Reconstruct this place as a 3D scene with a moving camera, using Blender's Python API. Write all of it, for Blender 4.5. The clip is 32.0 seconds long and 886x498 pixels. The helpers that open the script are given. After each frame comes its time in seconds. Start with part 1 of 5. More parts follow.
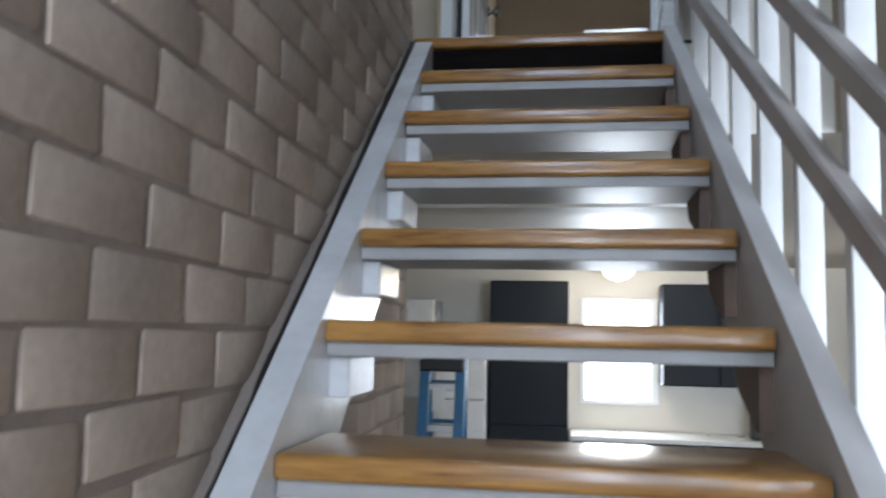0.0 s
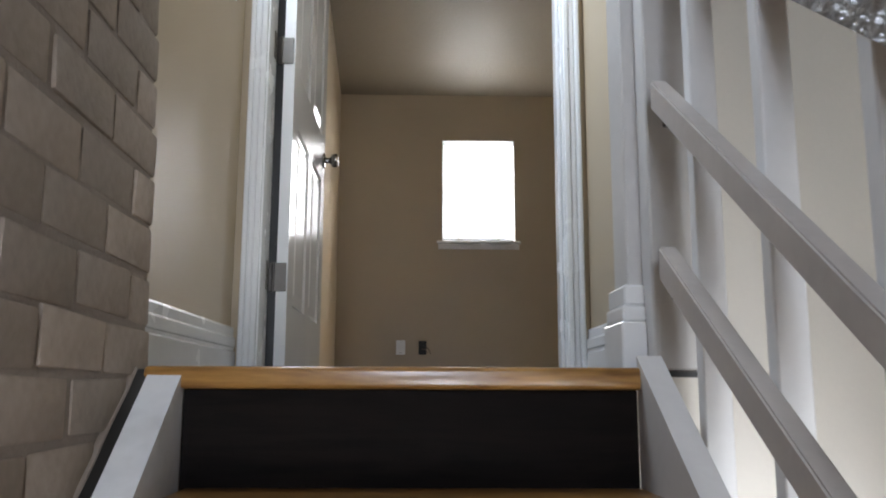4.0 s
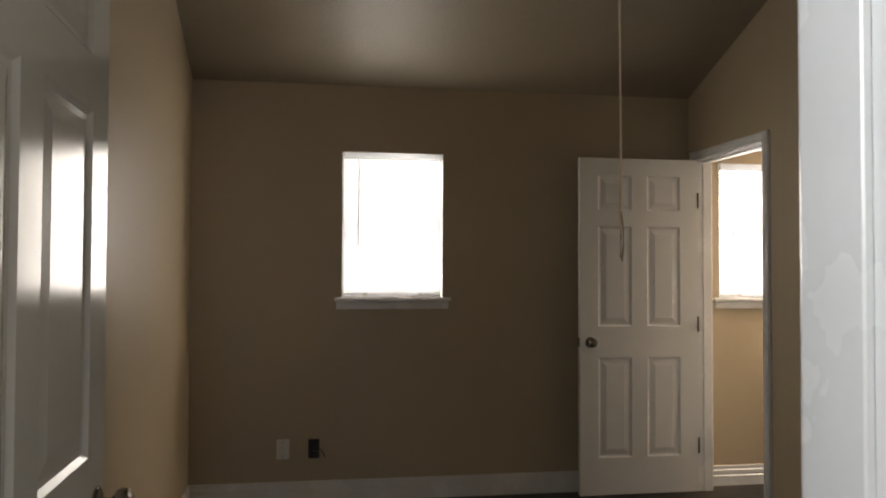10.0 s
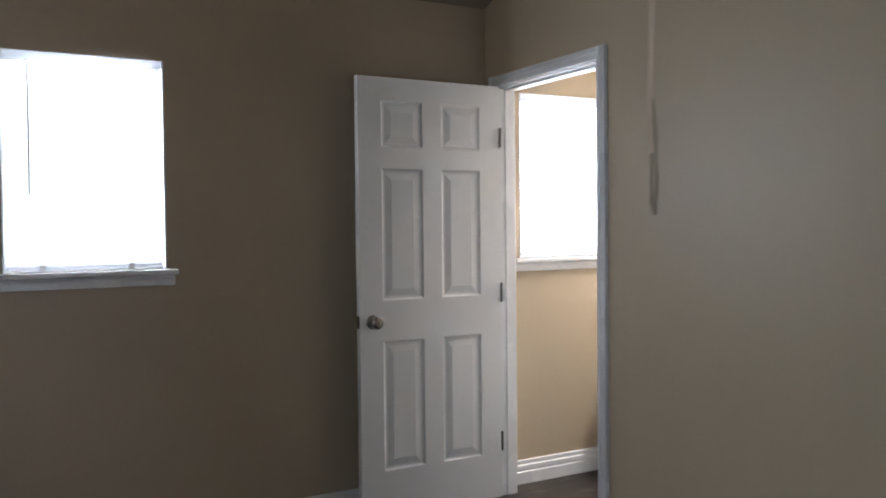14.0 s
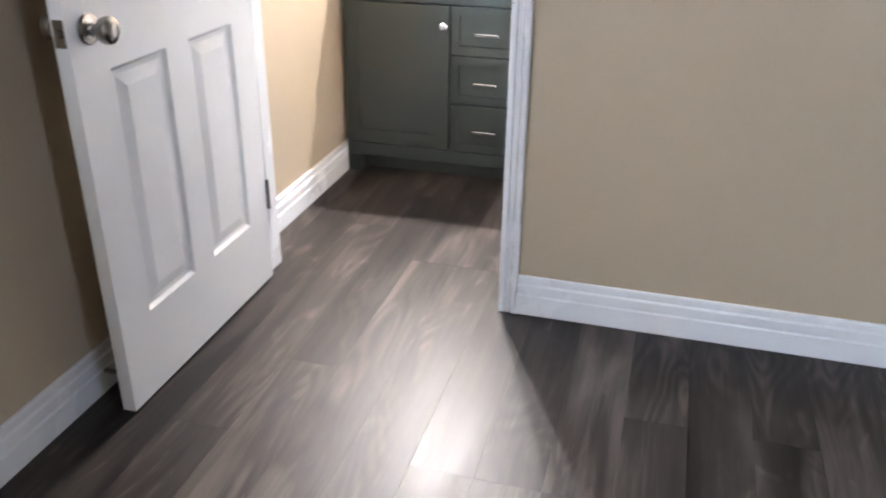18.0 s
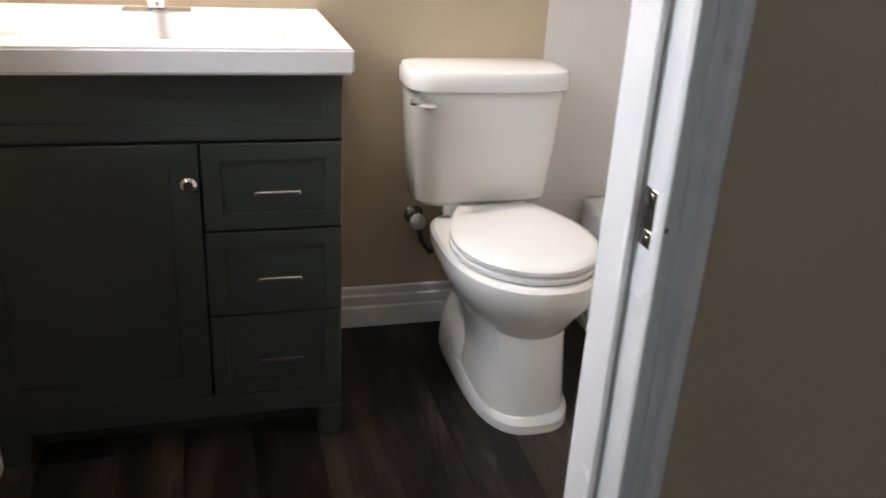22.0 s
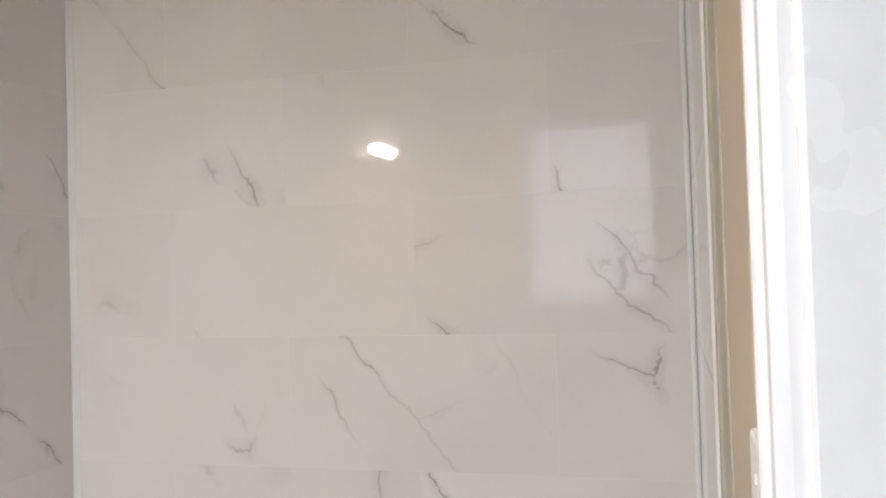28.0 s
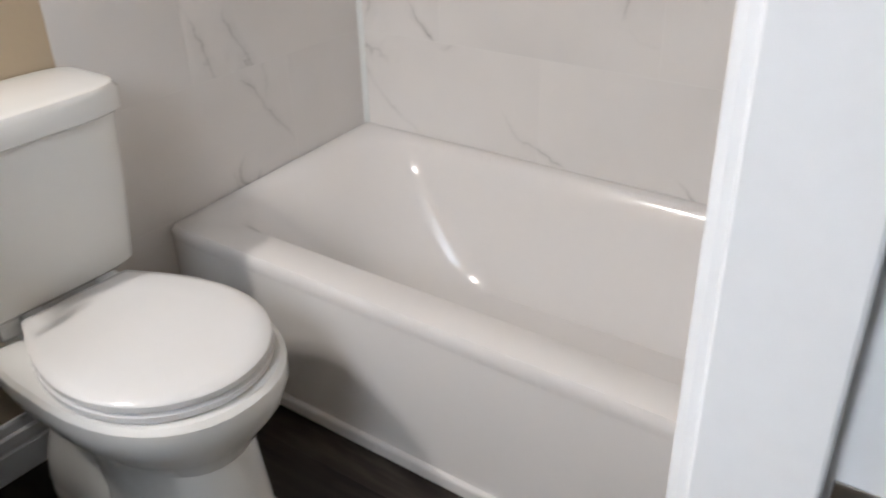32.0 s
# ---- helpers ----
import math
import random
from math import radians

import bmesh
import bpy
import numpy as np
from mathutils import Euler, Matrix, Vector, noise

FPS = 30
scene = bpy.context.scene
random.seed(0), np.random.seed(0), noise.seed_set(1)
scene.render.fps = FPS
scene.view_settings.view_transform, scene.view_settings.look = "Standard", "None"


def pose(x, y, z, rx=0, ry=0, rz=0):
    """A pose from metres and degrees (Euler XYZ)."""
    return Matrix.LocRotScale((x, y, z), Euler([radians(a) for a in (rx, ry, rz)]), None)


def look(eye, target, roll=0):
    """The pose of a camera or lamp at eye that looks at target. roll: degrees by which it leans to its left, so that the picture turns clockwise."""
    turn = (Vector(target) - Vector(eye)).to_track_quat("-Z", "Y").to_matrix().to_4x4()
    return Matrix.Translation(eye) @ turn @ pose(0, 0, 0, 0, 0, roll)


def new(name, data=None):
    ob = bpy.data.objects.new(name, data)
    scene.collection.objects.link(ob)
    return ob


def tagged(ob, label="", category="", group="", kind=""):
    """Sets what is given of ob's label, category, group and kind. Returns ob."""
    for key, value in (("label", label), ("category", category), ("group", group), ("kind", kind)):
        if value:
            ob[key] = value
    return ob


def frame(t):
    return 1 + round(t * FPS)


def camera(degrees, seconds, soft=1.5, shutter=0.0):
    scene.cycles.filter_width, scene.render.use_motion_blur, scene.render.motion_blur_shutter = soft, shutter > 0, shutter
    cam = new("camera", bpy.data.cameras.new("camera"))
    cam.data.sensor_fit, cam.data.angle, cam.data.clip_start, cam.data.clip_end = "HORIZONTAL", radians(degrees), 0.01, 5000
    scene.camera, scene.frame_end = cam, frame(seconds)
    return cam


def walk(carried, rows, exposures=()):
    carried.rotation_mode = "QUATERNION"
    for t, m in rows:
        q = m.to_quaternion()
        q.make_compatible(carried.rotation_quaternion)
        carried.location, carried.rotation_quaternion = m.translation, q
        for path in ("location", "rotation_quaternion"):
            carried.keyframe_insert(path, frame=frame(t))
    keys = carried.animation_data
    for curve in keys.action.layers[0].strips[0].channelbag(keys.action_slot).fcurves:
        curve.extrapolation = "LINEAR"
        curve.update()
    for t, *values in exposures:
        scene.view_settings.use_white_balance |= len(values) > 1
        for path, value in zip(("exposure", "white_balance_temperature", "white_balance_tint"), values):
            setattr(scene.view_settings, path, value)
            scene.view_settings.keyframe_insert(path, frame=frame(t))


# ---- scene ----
# ---- camera ----
cam = camera(55.8, 32.0, soft=1.9, shutter=0.35)
PATH = [
    (0, (0.504, -2.546, -0.933), (0.2, -0.58, -0.73), 1.2),
    (0.5, (0.48, -2.426, -0.828), (0.469, -0.446, -0.545), 0.8),
    (1, (0.416, -2.27, -0.712), (0.65, -0.31, -0.388), 0.1),
    (1.5, (0.413, -2.125, -0.615), (0.675, -0.171, -0.277), -0.3),
    (2, (0.457, -1.972, -0.456), (0.583, -0.013, -0.07), 0.2),
    (2.5, (0.429, -1.814, -0.371), (0.488, 0.151, -0.005), 0.5),
    (3, (0.415, -1.671, -0.243), (0.498, 0.295, 0.116), 0.2),
    (3.5, (0.454, -1.486, -0.12), (0.523, 0.481, 0.237), 0.2),
    (4, (0.43, -1.33, -0.037), (0.485, 0.641, 0.299), 0.2),
    (4.5, (0.413, -1.169, 0.097), (0.523, 0.805, 0.399), -0.5),
    (6.5, (0.4, -0.41, 0.643), (0.559, 1.578, 0.784), 0.8),
    (7, (0.389, -0.284, 0.704), (0.484, 1.713, 0.763), 1.1),
    (7.5, (0.392, -0.169, 0.836), (0.534, 1.826, 0.842), 1.1),
    (8, (0.422, 0.008, 0.965), (0.598, 2.0, 0.926), 1.3),
    (8.5, (0.402, 0.125, 1.045), (0.571, 2.117, 0.972), 1.5),
    (9, (0.369, 0.246, 1.206), (0.607, 2.23, 1.112), 1.2),
    (9.5, (0.413, 0.38, 1.243), (0.693, 2.36, 1.2), 0.8),
    (10, (0.381, 0.509, 1.343), (0.713, 2.481, 1.398), 0.2),
    (10.5, (0.339, 0.602, 1.354), (0.762, 2.553, 1.47), 0.3),
    (11, (0.327, 0.758, 1.373), (0.927, 2.661, 1.509), -0.3),
    (11.5, (0.369, 0.863, 1.4), (1.084, 2.728, 1.499), -0.6),
    (12, (0.425, 1.018, 1.396), (1.183, 2.867, 1.485), -0.6),
    (12.5, (0.48, 1.206, 1.397), (1.286, 3.036, 1.441), -0.3),
    (13, (0.5, 1.39, 1.405), (1.415, 3.168, 1.414), -0.2),
    (13.5, (0.503, 1.61, 1.373), (1.49, 3.349, 1.345), -0.3),
    (15.5, (0.683, 2.679, 1.35), (1.528, 4.46, 1.01), -1.4),
    (16, (0.672, 2.963, 1.32), (1.614, 4.64, 0.775), -1.6),
    (16.5, (0.576, 3.263, 1.322), (1.808, 4.678, 0.628), -1.6),
    (17, (0.583, 3.604, 1.284), (2.024, 4.741, 0.49), -1.5),
    (17.5, (0.598, 3.88, 1.26), (2.193, 4.751, 0.424), -0.6),
    (18, (0.62, 4.171, 1.276), (2.354, 4.648, 0.399), 0.7),
    (18.5, (0.718, 4.418, 1.241), (2.522, 4.55, 0.389), 0.9),
    (19, (0.785, 4.609, 1.246), (2.62, 4.441, 0.467), 0.4),
    (19.5, (0.924, 4.846, 1.245), (2.744, 4.414, 0.537), 0.9),
    (20, (1.17, 4.915, 1.244), (2.989, 4.421, 0.575), 0.9),
    (20.5, (1.419, 4.963, 1.21), (3.233, 4.466, 0.53), 2.0),
    (21, (1.686, 5.01, 1.212), (3.465, 4.445, 0.494), 2.4),
    (21.5, (1.93, 4.998, 1.199), (3.688, 4.405, 0.453), 2.9),
    (22, (2.134, 4.994, 1.19), (3.899, 4.476, 0.405), 3.4),
    (22.5, (2.334, 5.018, 1.173), (4.071, 4.474, 0.343), 3.2),
    (23, (2.49, 5.006, 1.176), (4.153, 4.282, 0.334), 2.2),
    (23.5, (2.642, 4.957, 1.178), (4.237, 4.068, 0.363), -0.0),
    (24, (2.772, 4.945, 1.186), (4.235, 3.816, 0.421), -2.0),
    (24.5, (2.828, 4.949, 1.237), (4.039, 3.489, 0.603), -2.6),
    (25, (2.85, 4.962, 1.3), (3.898, 3.314, 0.867), -3.8),
    (25.5, (2.891, 4.997, 1.277), (3.817, 3.232, 1.111), -3.7),
    (26, (2.909, 5.002, 1.324), (3.753, 3.19, 1.281), -4.1),
    (26.5, (2.863, 4.964, 1.375), (3.702, 3.149, 1.41), -4.9),
    (28.5, (2.971, 4.914, 1.341), (3.441, 2.97, 1.38), -1.0),
    (29, (2.995, 4.919, 1.309), (3.523, 2.997, 1.141), -0.0),
    (29.5, (3.002, 4.916, 1.287), (3.561, 3.036, 0.894), 0.3),
    (30, (2.991, 4.921, 1.26), (3.58, 3.101, 0.673), 0.5),
    (30.5, (2.977, 4.928, 1.241), (3.599, 3.175, 0.505), 0.4),
    (31, (2.943, 4.937, 1.216), (3.653, 3.263, 0.383), -0.0),
    (31.5, (2.9, 4.967, 1.203), (3.689, 3.367, 0.298), 0.2),
    (32, (2.802, 4.922, 1.223), (3.842, 3.516, 0.254), -1.6),
]
EXPOSURES = [(0, -0.6, 5850, 8), (1, -0.7, 6300, 11), (2, -0.5, 6700, 12), (3, -0.22, 6700, 12), (4.5, -0.05, 6750, 12), (7, -0.08, 7100, 14), (8, -0.32, 6750, 12), (9, -0.55, 6800, 13), (10, -1.12, 8000, 14), (11, -1.18, 8700, 16),
             (12, -0.72, 7900, 13), (13, -0.72, 6200, 12), (13.5, -0.55, 6000, 12), (15.5, 0.0, 5700, 13), (16, 0.12, 5700, 13), (17, 0.85, 5800, 16), (18, 1.1, 5750, 15), (19, 1.05, 5600, 15), (20, 0.48, 5550, 14),
             (21, -0.5, 5800, 13), (22, -1.25, 6100, 14), (23, -1.40, 6100, 14), (24, -1.45, 5950, 14), (25, -1.45, 6050, 13), (26, -1.5, 6200, 13), (29, -1.58, 6050, 12), (32, -1.65, 6000, 12)]
walk(cam, [(t, look(eye, target, roll)) for t, eye, target, roll in PATH], EXPOSURES)

# ---- world and large lights ----
world = bpy.data.worlds.new("sky")
scene.world = world
world.use_nodes = True
sky = world.node_tree.nodes.new("ShaderNodeTexSky")
sky.sky_type, sky.sun_disc = "NISHITA", False
sky.sun_elevation, sky.sun_rotation = radians(40), radians(200)
back = world.node_tree.nodes["Background"]
back.inputs["Strength"].default_value = 0.12
world.node_tree.links.new(sky.outputs["Color"], back.inputs["Color"])


def lamp(name, kind, m, energy, colour, sx=0.1, sy=0.1):
    data = bpy.data.lights.new(name, kind)
    data.energy, data.color = energy, colour
    if kind == "AREA":
        data.shape, data.size, data.size_y = "RECTANGLE", sx, sy
    else:
        data.shadow_soft_size = sx
    ob = new(name, data)
    ob.matrix_world = m
    return tagged(ob, kind="structure")


sun = lamp("sun", "SUN", look((0, 12, 14), (0, 0, 0)), 0.8, (1.0, 0.97, 0.92))
sun.data.angle = radians(12)
DAY = (0.93, 0.97, 1.0)
lamp("window_light_bedroom", "AREA", look((0.915, 5.455, 1.625), (1.25, 1.6, 2.0)), 19, DAY, 0.56, 0.78)
lamp("sky_light_bedroom", "AREA", look((0.915, 5.80, 1.65), (0.915, 0, 1.65)), 210, DAY, 0.75, 1.0)
lamp("sky_light_bathroom", "AREA", look((3.30, 5.80, 1.65), (3.30, 0, 1.65)), 160, DAY, 0.7, 1.0)
lamp("window_light_kitchen", "AREA", look((0.935, 5.39, -1.055), (0.935, 0, -1.055)), 42, DAY, 0.60, 0.88)
lamp("sky_light_kitchen", "AREA", look((0.935, 5.80, -1.055), (0.935, 0, -1.055)), 34, DAY, 0.78, 1.05)
# fill for the upper posts and bulkhead, from an assumed unseen window
lamp("fill_light_stairwell", "AREA", look((0.55, -3.99, 1.1), (0.75, 0, 0.2)), 56, (0.70, 0.82, 1.0), 1.0, 1.2)
lamp("window_light_front", "AREA", look((2.0, -5.49, -1.0), (1.5, 0, -0.5)), 470, (0.82, 0.90, 1.0), 2.55, 1.25)
# fill for the door and jamb, set in an added landing window
lamp("fill_light_landing", "AREA", look((-0.112, 0.49, 1.80), (1.0, 0.49, 1.75)), 44, (0.69, 0.83, 1.0), 0.58, 0.66)
for y in (5.12, 5.27):
    lamp("vanity_bulb_light", "POINT", pose(4.195, y, 1.925), 108, (1.0, 0.91, 0.80), 0.035)
lamp("kitchen_lamp_light", "POINT", pose(0.9, 4.3, -0.52), 30, (1.0, 0.84, 0.62), 0.08)
lamp("living_lamp_light", "POINT", pose(2.884, 3.04, -0.36), 34, (1.0, 0.84, 0.62), 0.08)

# ---- materials ----


def material(name, base, rough=0.5, metal=0.0, scale=6.0, vary=0.10, fine=60.0, bump=0.05, spec=0.5, coat=0.0,
             rand=0.0, dist=0.002, stretch=(1, 1, 1), rvary=0.08):
    """Two scales of noise in colour, gloss and relief; rand shifts the brightness from piece to piece."""
    m = bpy.data.materials.new(name)
    m.use_nodes = True
    nt = m.node_tree
    b = nt.nodes["Principled BSDF"]
    co = nt.nodes.new("ShaderNodeTexCoord")
    mp = nt.nodes.new("ShaderNodeMapping")
    mp.inputs["Scale"].default_value = stretch
    nt.links.new(co.outputs["Object"], mp.inputs["Vector"])
    big, small = nt.nodes.new("ShaderNodeTexNoise"), nt.nodes.new("ShaderNodeTexNoise")
    big.inputs["Scale"].default_value, big.inputs["Detail"].default_value = scale, 4
    small.inputs["Scale"].default_value, small.inputs["Detail"].default_value = fine, 3
    for n in (big, small):
        nt.links.new(mp.outputs["Vector"], n.inputs["Vector"])
    add = nt.nodes.new("ShaderNodeMath")
    add.operation = "MULTIPLY_ADD"
    nt.links.new(small.outputs["Fac"], add.inputs[0])
    add.inputs[1].default_value = 0.35
    nt.links.new(big.outputs["Fac"], add.inputs[2])
    rng = nt.nodes.new("ShaderNodeMapRange")
    rng.inputs["From Min"].default_value, rng.inputs["From Max"].default_value = 0.35, 1.0
    rng.inputs["To Min"].default_value, rng.inputs["To Max"].default_value = 1 - vary, 1 + vary
    nt.links.new(add.outputs[0], rng.inputs["Value"])
    value = rng.outputs["Result"]
    if rand:
        oi = nt.nodes.new("ShaderNodeObjectInfo")
        r2 = nt.nodes.new("ShaderNodeMapRange")
        r2.inputs["To Min"].default_value, r2.inputs["To Max"].default_value = 1 - rand, 1 + rand
        nt.links.new(oi.outputs["Random"], r2.inputs["Value"])
        mul = nt.nodes.new("ShaderNodeMath")
        mul.operation = "MULTIPLY"
        nt.links.new(value, mul.inputs[0])
        nt.links.new(r2.outputs["Result"], mul.inputs[1])
        value = mul.outputs[0]
    hsv = nt.nodes.new("ShaderNodeHueSaturation")
    hsv.inputs["Color"].default_value = (*base, 1)
    nt.links.new(value, hsv.inputs["Value"])
    nt.links.new(hsv.outputs["Color"], b.inputs["Base Color"])
    rr = nt.nodes.new("ShaderNodeMapRange")
    rr.inputs["To Min"].default_value, rr.inputs["To Max"].default_value = max(rough - rvary, 0.02), rough + rvary
    nt.links.new(big.outputs["Fac"], rr.inputs["Value"])
    nt.links.new(rr.outputs["Result"], b.inputs["Roughness"])
    b.inputs["Metallic"].default_value = metal
    b.inputs["Specular IOR Level"].default_value = spec
    b.inputs["Coat Weight"].default_value = coat
    b.inputs["Coat Roughness"].default_value = 0.08
    if bump:
        bp = nt.nodes.new("ShaderNodeBump")
        bp.inputs["Strength"].default_value, bp.inputs["Distance"].default_value = bump, dist
        nt.links.new(small.outputs["Fac"], bp.inputs["Height"])
        nt.links.new(bp.outputs["Normal"], b.inputs["Normal"])
    return m


def grain(name, dark, light, scale=(1.2, 18, 18), rough=0.35, rand=0.25, coat=0.0, bump=0.15, spec=0.5, swirl=1.6, rings=0.0):
    """Wood grain that runs along the local X axis of each piece, with its own offset from piece to piece."""
    m = bpy.data.materials.new(name)
    m.use_nodes = True
    nt = m.node_tree
    b = nt.nodes["Principled BSDF"]
    co, oi = nt.nodes.new("ShaderNodeTexCoord"), nt.nodes.new("ShaderNodeObjectInfo")
    off = nt.nodes.new("ShaderNodeVectorMath")
    off.operation = "MULTIPLY_ADD"
    nt.links.new(oi.outputs["Random"], off.inputs[0])
    off.inputs[1].default_value = (37, 53, 71)
    nt.links.new(co.outputs["Object"], off.inputs[2])
    mp = nt.nodes.new("ShaderNodeMapping")
    mp.inputs["Scale"].default_value = scale
    nt.links.new(off.outputs[0], mp.inputs["Vector"])
    n1, n2 = nt.nodes.new("ShaderNodeTexNoise"), nt.nodes.new("ShaderNodeTexNoise")
    n1.inputs["Scale"].default_value, n1.inputs["Detail"].default_value, n1.inputs["Distortion"].default_value = 1.0, 6, swirl
    n2.inputs["Scale"].default_value, n2.inputs["Detail"].default_value = 5.0, 5
    for n in (n1, n2):
        nt.links.new(mp.outputs["Vector"], n.inputs["Vector"])
    mix = nt.nodes.new("ShaderNodeMath")
    mix.operation = "MULTIPLY_ADD"
    nt.links.new(n2.outputs["Fac"], mix.inputs[0])
    mix.inputs[1].default_value = 0.45
    nt.links.new(n1.outputs["Fac"], mix.inputs[2])
    r1 = nt.nodes.new("ShaderNodeMath")
    r1.operation = "MULTIPLY_ADD"
    nt.links.new(oi.outputs["Random"], r1.inputs[0])
    r1.inputs[1].default_value = rand
    nt.links.new(mix.outputs[0], r1.inputs[2])
    if rings:
        broad = nt.nodes.new("ShaderNodeTexNoise")
        broad.inputs["Scale"].default_value, broad.inputs["Detail"].default_value = 0.45, 1
        nt.links.new(mp.outputs["Vector"], broad.inputs["Vector"])
        fold = nt.nodes.new("ShaderNodeMath")
        fold.operation = "MULTIPLY"
        nt.links.new(broad.outputs["Fac"], fold.inputs[0])
        fold.inputs[1].default_value = 95.0
        wave = nt.nodes.new("ShaderNodeMath")
        wave.operation = "SINE"
        nt.links.new(fold.outputs[0], wave.inputs[0])
        r2 = nt.nodes.new("ShaderNodeMath")
        r2.operation = "MULTIPLY_ADD"
        nt.links.new(wave.outputs[0], r2.inputs[0])
        r2.inputs[1].default_value = rings
        nt.links.new(r1.outputs[0], r2.inputs[2])
        r1 = r2
    ramp = nt.nodes.new("ShaderNodeValToRGB")
    ramp.color_ramp.elements[0].position, ramp.color_ramp.elements[0].color = 0.55, (*dark, 1)
    ramp.color_ramp.elements[1].position, ramp.color_ramp.elements[1].color = 1.0, (*light, 1)
    nt.links.new(r1.outputs[0], ramp.inputs["Fac"])
    nt.links.new(ramp.outputs["Color"], b.inputs["Base Color"])
    rr = nt.nodes.new("ShaderNodeMapRange")
    rr.inputs["To Min"].default_value, rr.inputs["To Max"].default_value = rough - 0.08, rough + 0.12
    nt.links.new(n1.outputs["Fac"], rr.inputs["Value"])
    nt.links.new(rr.outputs["Result"], b.inputs["Roughness"])
    b.inputs["Coat Weight"].default_value = coat
    b.inputs["Coat Roughness"].default_value = 0.15
    b.inputs["Specular IOR Level"].default_value = spec
    bp = nt.nodes.new("ShaderNodeBump")
    bp.inputs["Strength"].default_value, bp.inputs["Distance"].default_value = bump, 0.001
    nt.links.new(n2.outputs["Fac"], bp.inputs["Height"])
    nt.links.new(bp.outputs["Normal"], b.inputs["Normal"])
    return m


def vinyl(name, dark, mid, light):
    """Wood-look vinyl: long streaks, arched grain in places and a few pale knots, each plank with its own tone."""
    m = bpy.data.materials.new(name)
    m.use_nodes = True
    nt = m.node_tree
    b = nt.nodes["Principled BSDF"]
    co, oi = nt.nodes.new("ShaderNodeTexCoord"), nt.nodes.new("ShaderNodeObjectInfo")
    off = nt.nodes.new("ShaderNodeVectorMath")
    off.operation = "MULTIPLY_ADD"
    off.inputs[1].default_value = (37, 53, 71)
    nt.links.new(oi.outputs["Random"], off.inputs[0])
    nt.links.new(co.outputs["Object"], off.inputs[2])

    def noise(scale, detail, distortion=0.0):
        mp, n = nt.nodes.new("ShaderNodeMapping"), nt.nodes.new("ShaderNodeTexNoise")
        mp.inputs["Scale"].default_value = scale
        nt.links.new(off.outputs[0], mp.inputs["Vector"])
        n.inputs["Scale"].default_value, n.inputs["Detail"].default_value, n.inputs["Distortion"].default_value = 1.0, detail, distortion
        nt.links.new(mp.outputs["Vector"], n.inputs["Vector"])
        return n.outputs["Fac"]

    def calc(op, *values):
        n = nt.nodes.new("ShaderNodeMath")
        n.operation = op
        for i, v in enumerate(values):
            if isinstance(v, (int, float)):
                n.inputs[i].default_value = v
            else:
                nt.links.new(v, n.inputs[i])
        return n.outputs[0]

    fine = noise((3.0, 60, 20), 4, 0.4)
    broad = noise((1.5, 9, 6), 5, 1.0)
    field = noise((1.3, 5.5, 3), 1, 0.4)
    arches = calc("SINE", calc("MULTIPLY", field, 85.0))
    where = calc("SMOOTH_MAX", calc("MULTIPLY", calc("SUBTRACT", noise((1.6, 4, 3), 1), 0.47), 5.0), 0.0, 0.1)
    smudge = calc("MAXIMUM", calc("MULTIPLY", calc("SUBTRACT", noise((4, 11, 5), 2, 1.2), 0.60), 2.4), 0.0)
    tone = calc("ADD", calc("MULTIPLY", calc("SUBTRACT", fine, 0.5), 0.55), calc("MULTIPLY", calc("SUBTRACT", broad, 0.5), 1.9))
    tone = calc("ADD", tone, calc("MULTIPLY", calc("MULTIPLY", arches, where), 0.14))
    tone = calc("ADD", tone, smudge)
    tone = calc("ADD", tone, calc("MULTIPLY", calc("SUBTRACT", oi.outputs["Random"], 0.5), 0.46))
    tone = calc("ADD", tone, 0.42)
    ramp = nt.nodes.new("ShaderNodeValToRGB")
    e = ramp.color_ramp.elements
    e[0].position, e[0].color = 0.05, (*dark, 1)
    e[1].position, e[1].color = 1.0, (*light, 1)
    c = e.new(0.48)
    c.color = (*mid, 1)
    nt.links.new(tone, ramp.inputs["Fac"])
    nt.links.new(ramp.outputs["Color"], b.inputs["Base Color"])
    nt.links.new(calc("MULTIPLY_ADD", broad, 0.20, 0.31), b.inputs["Roughness"])
    b.inputs["Specular IOR Level"].default_value = 0.26
    bp = nt.nodes.new("ShaderNodeBump")
    bp.inputs["Strength"].default_value, bp.inputs["Distance"].default_value = 0.10, 0.001
    nt.links.new(fine, bp.inputs["Height"])
    nt.links.new(bp.outputs["Normal"], b.inputs["Normal"])
    return m


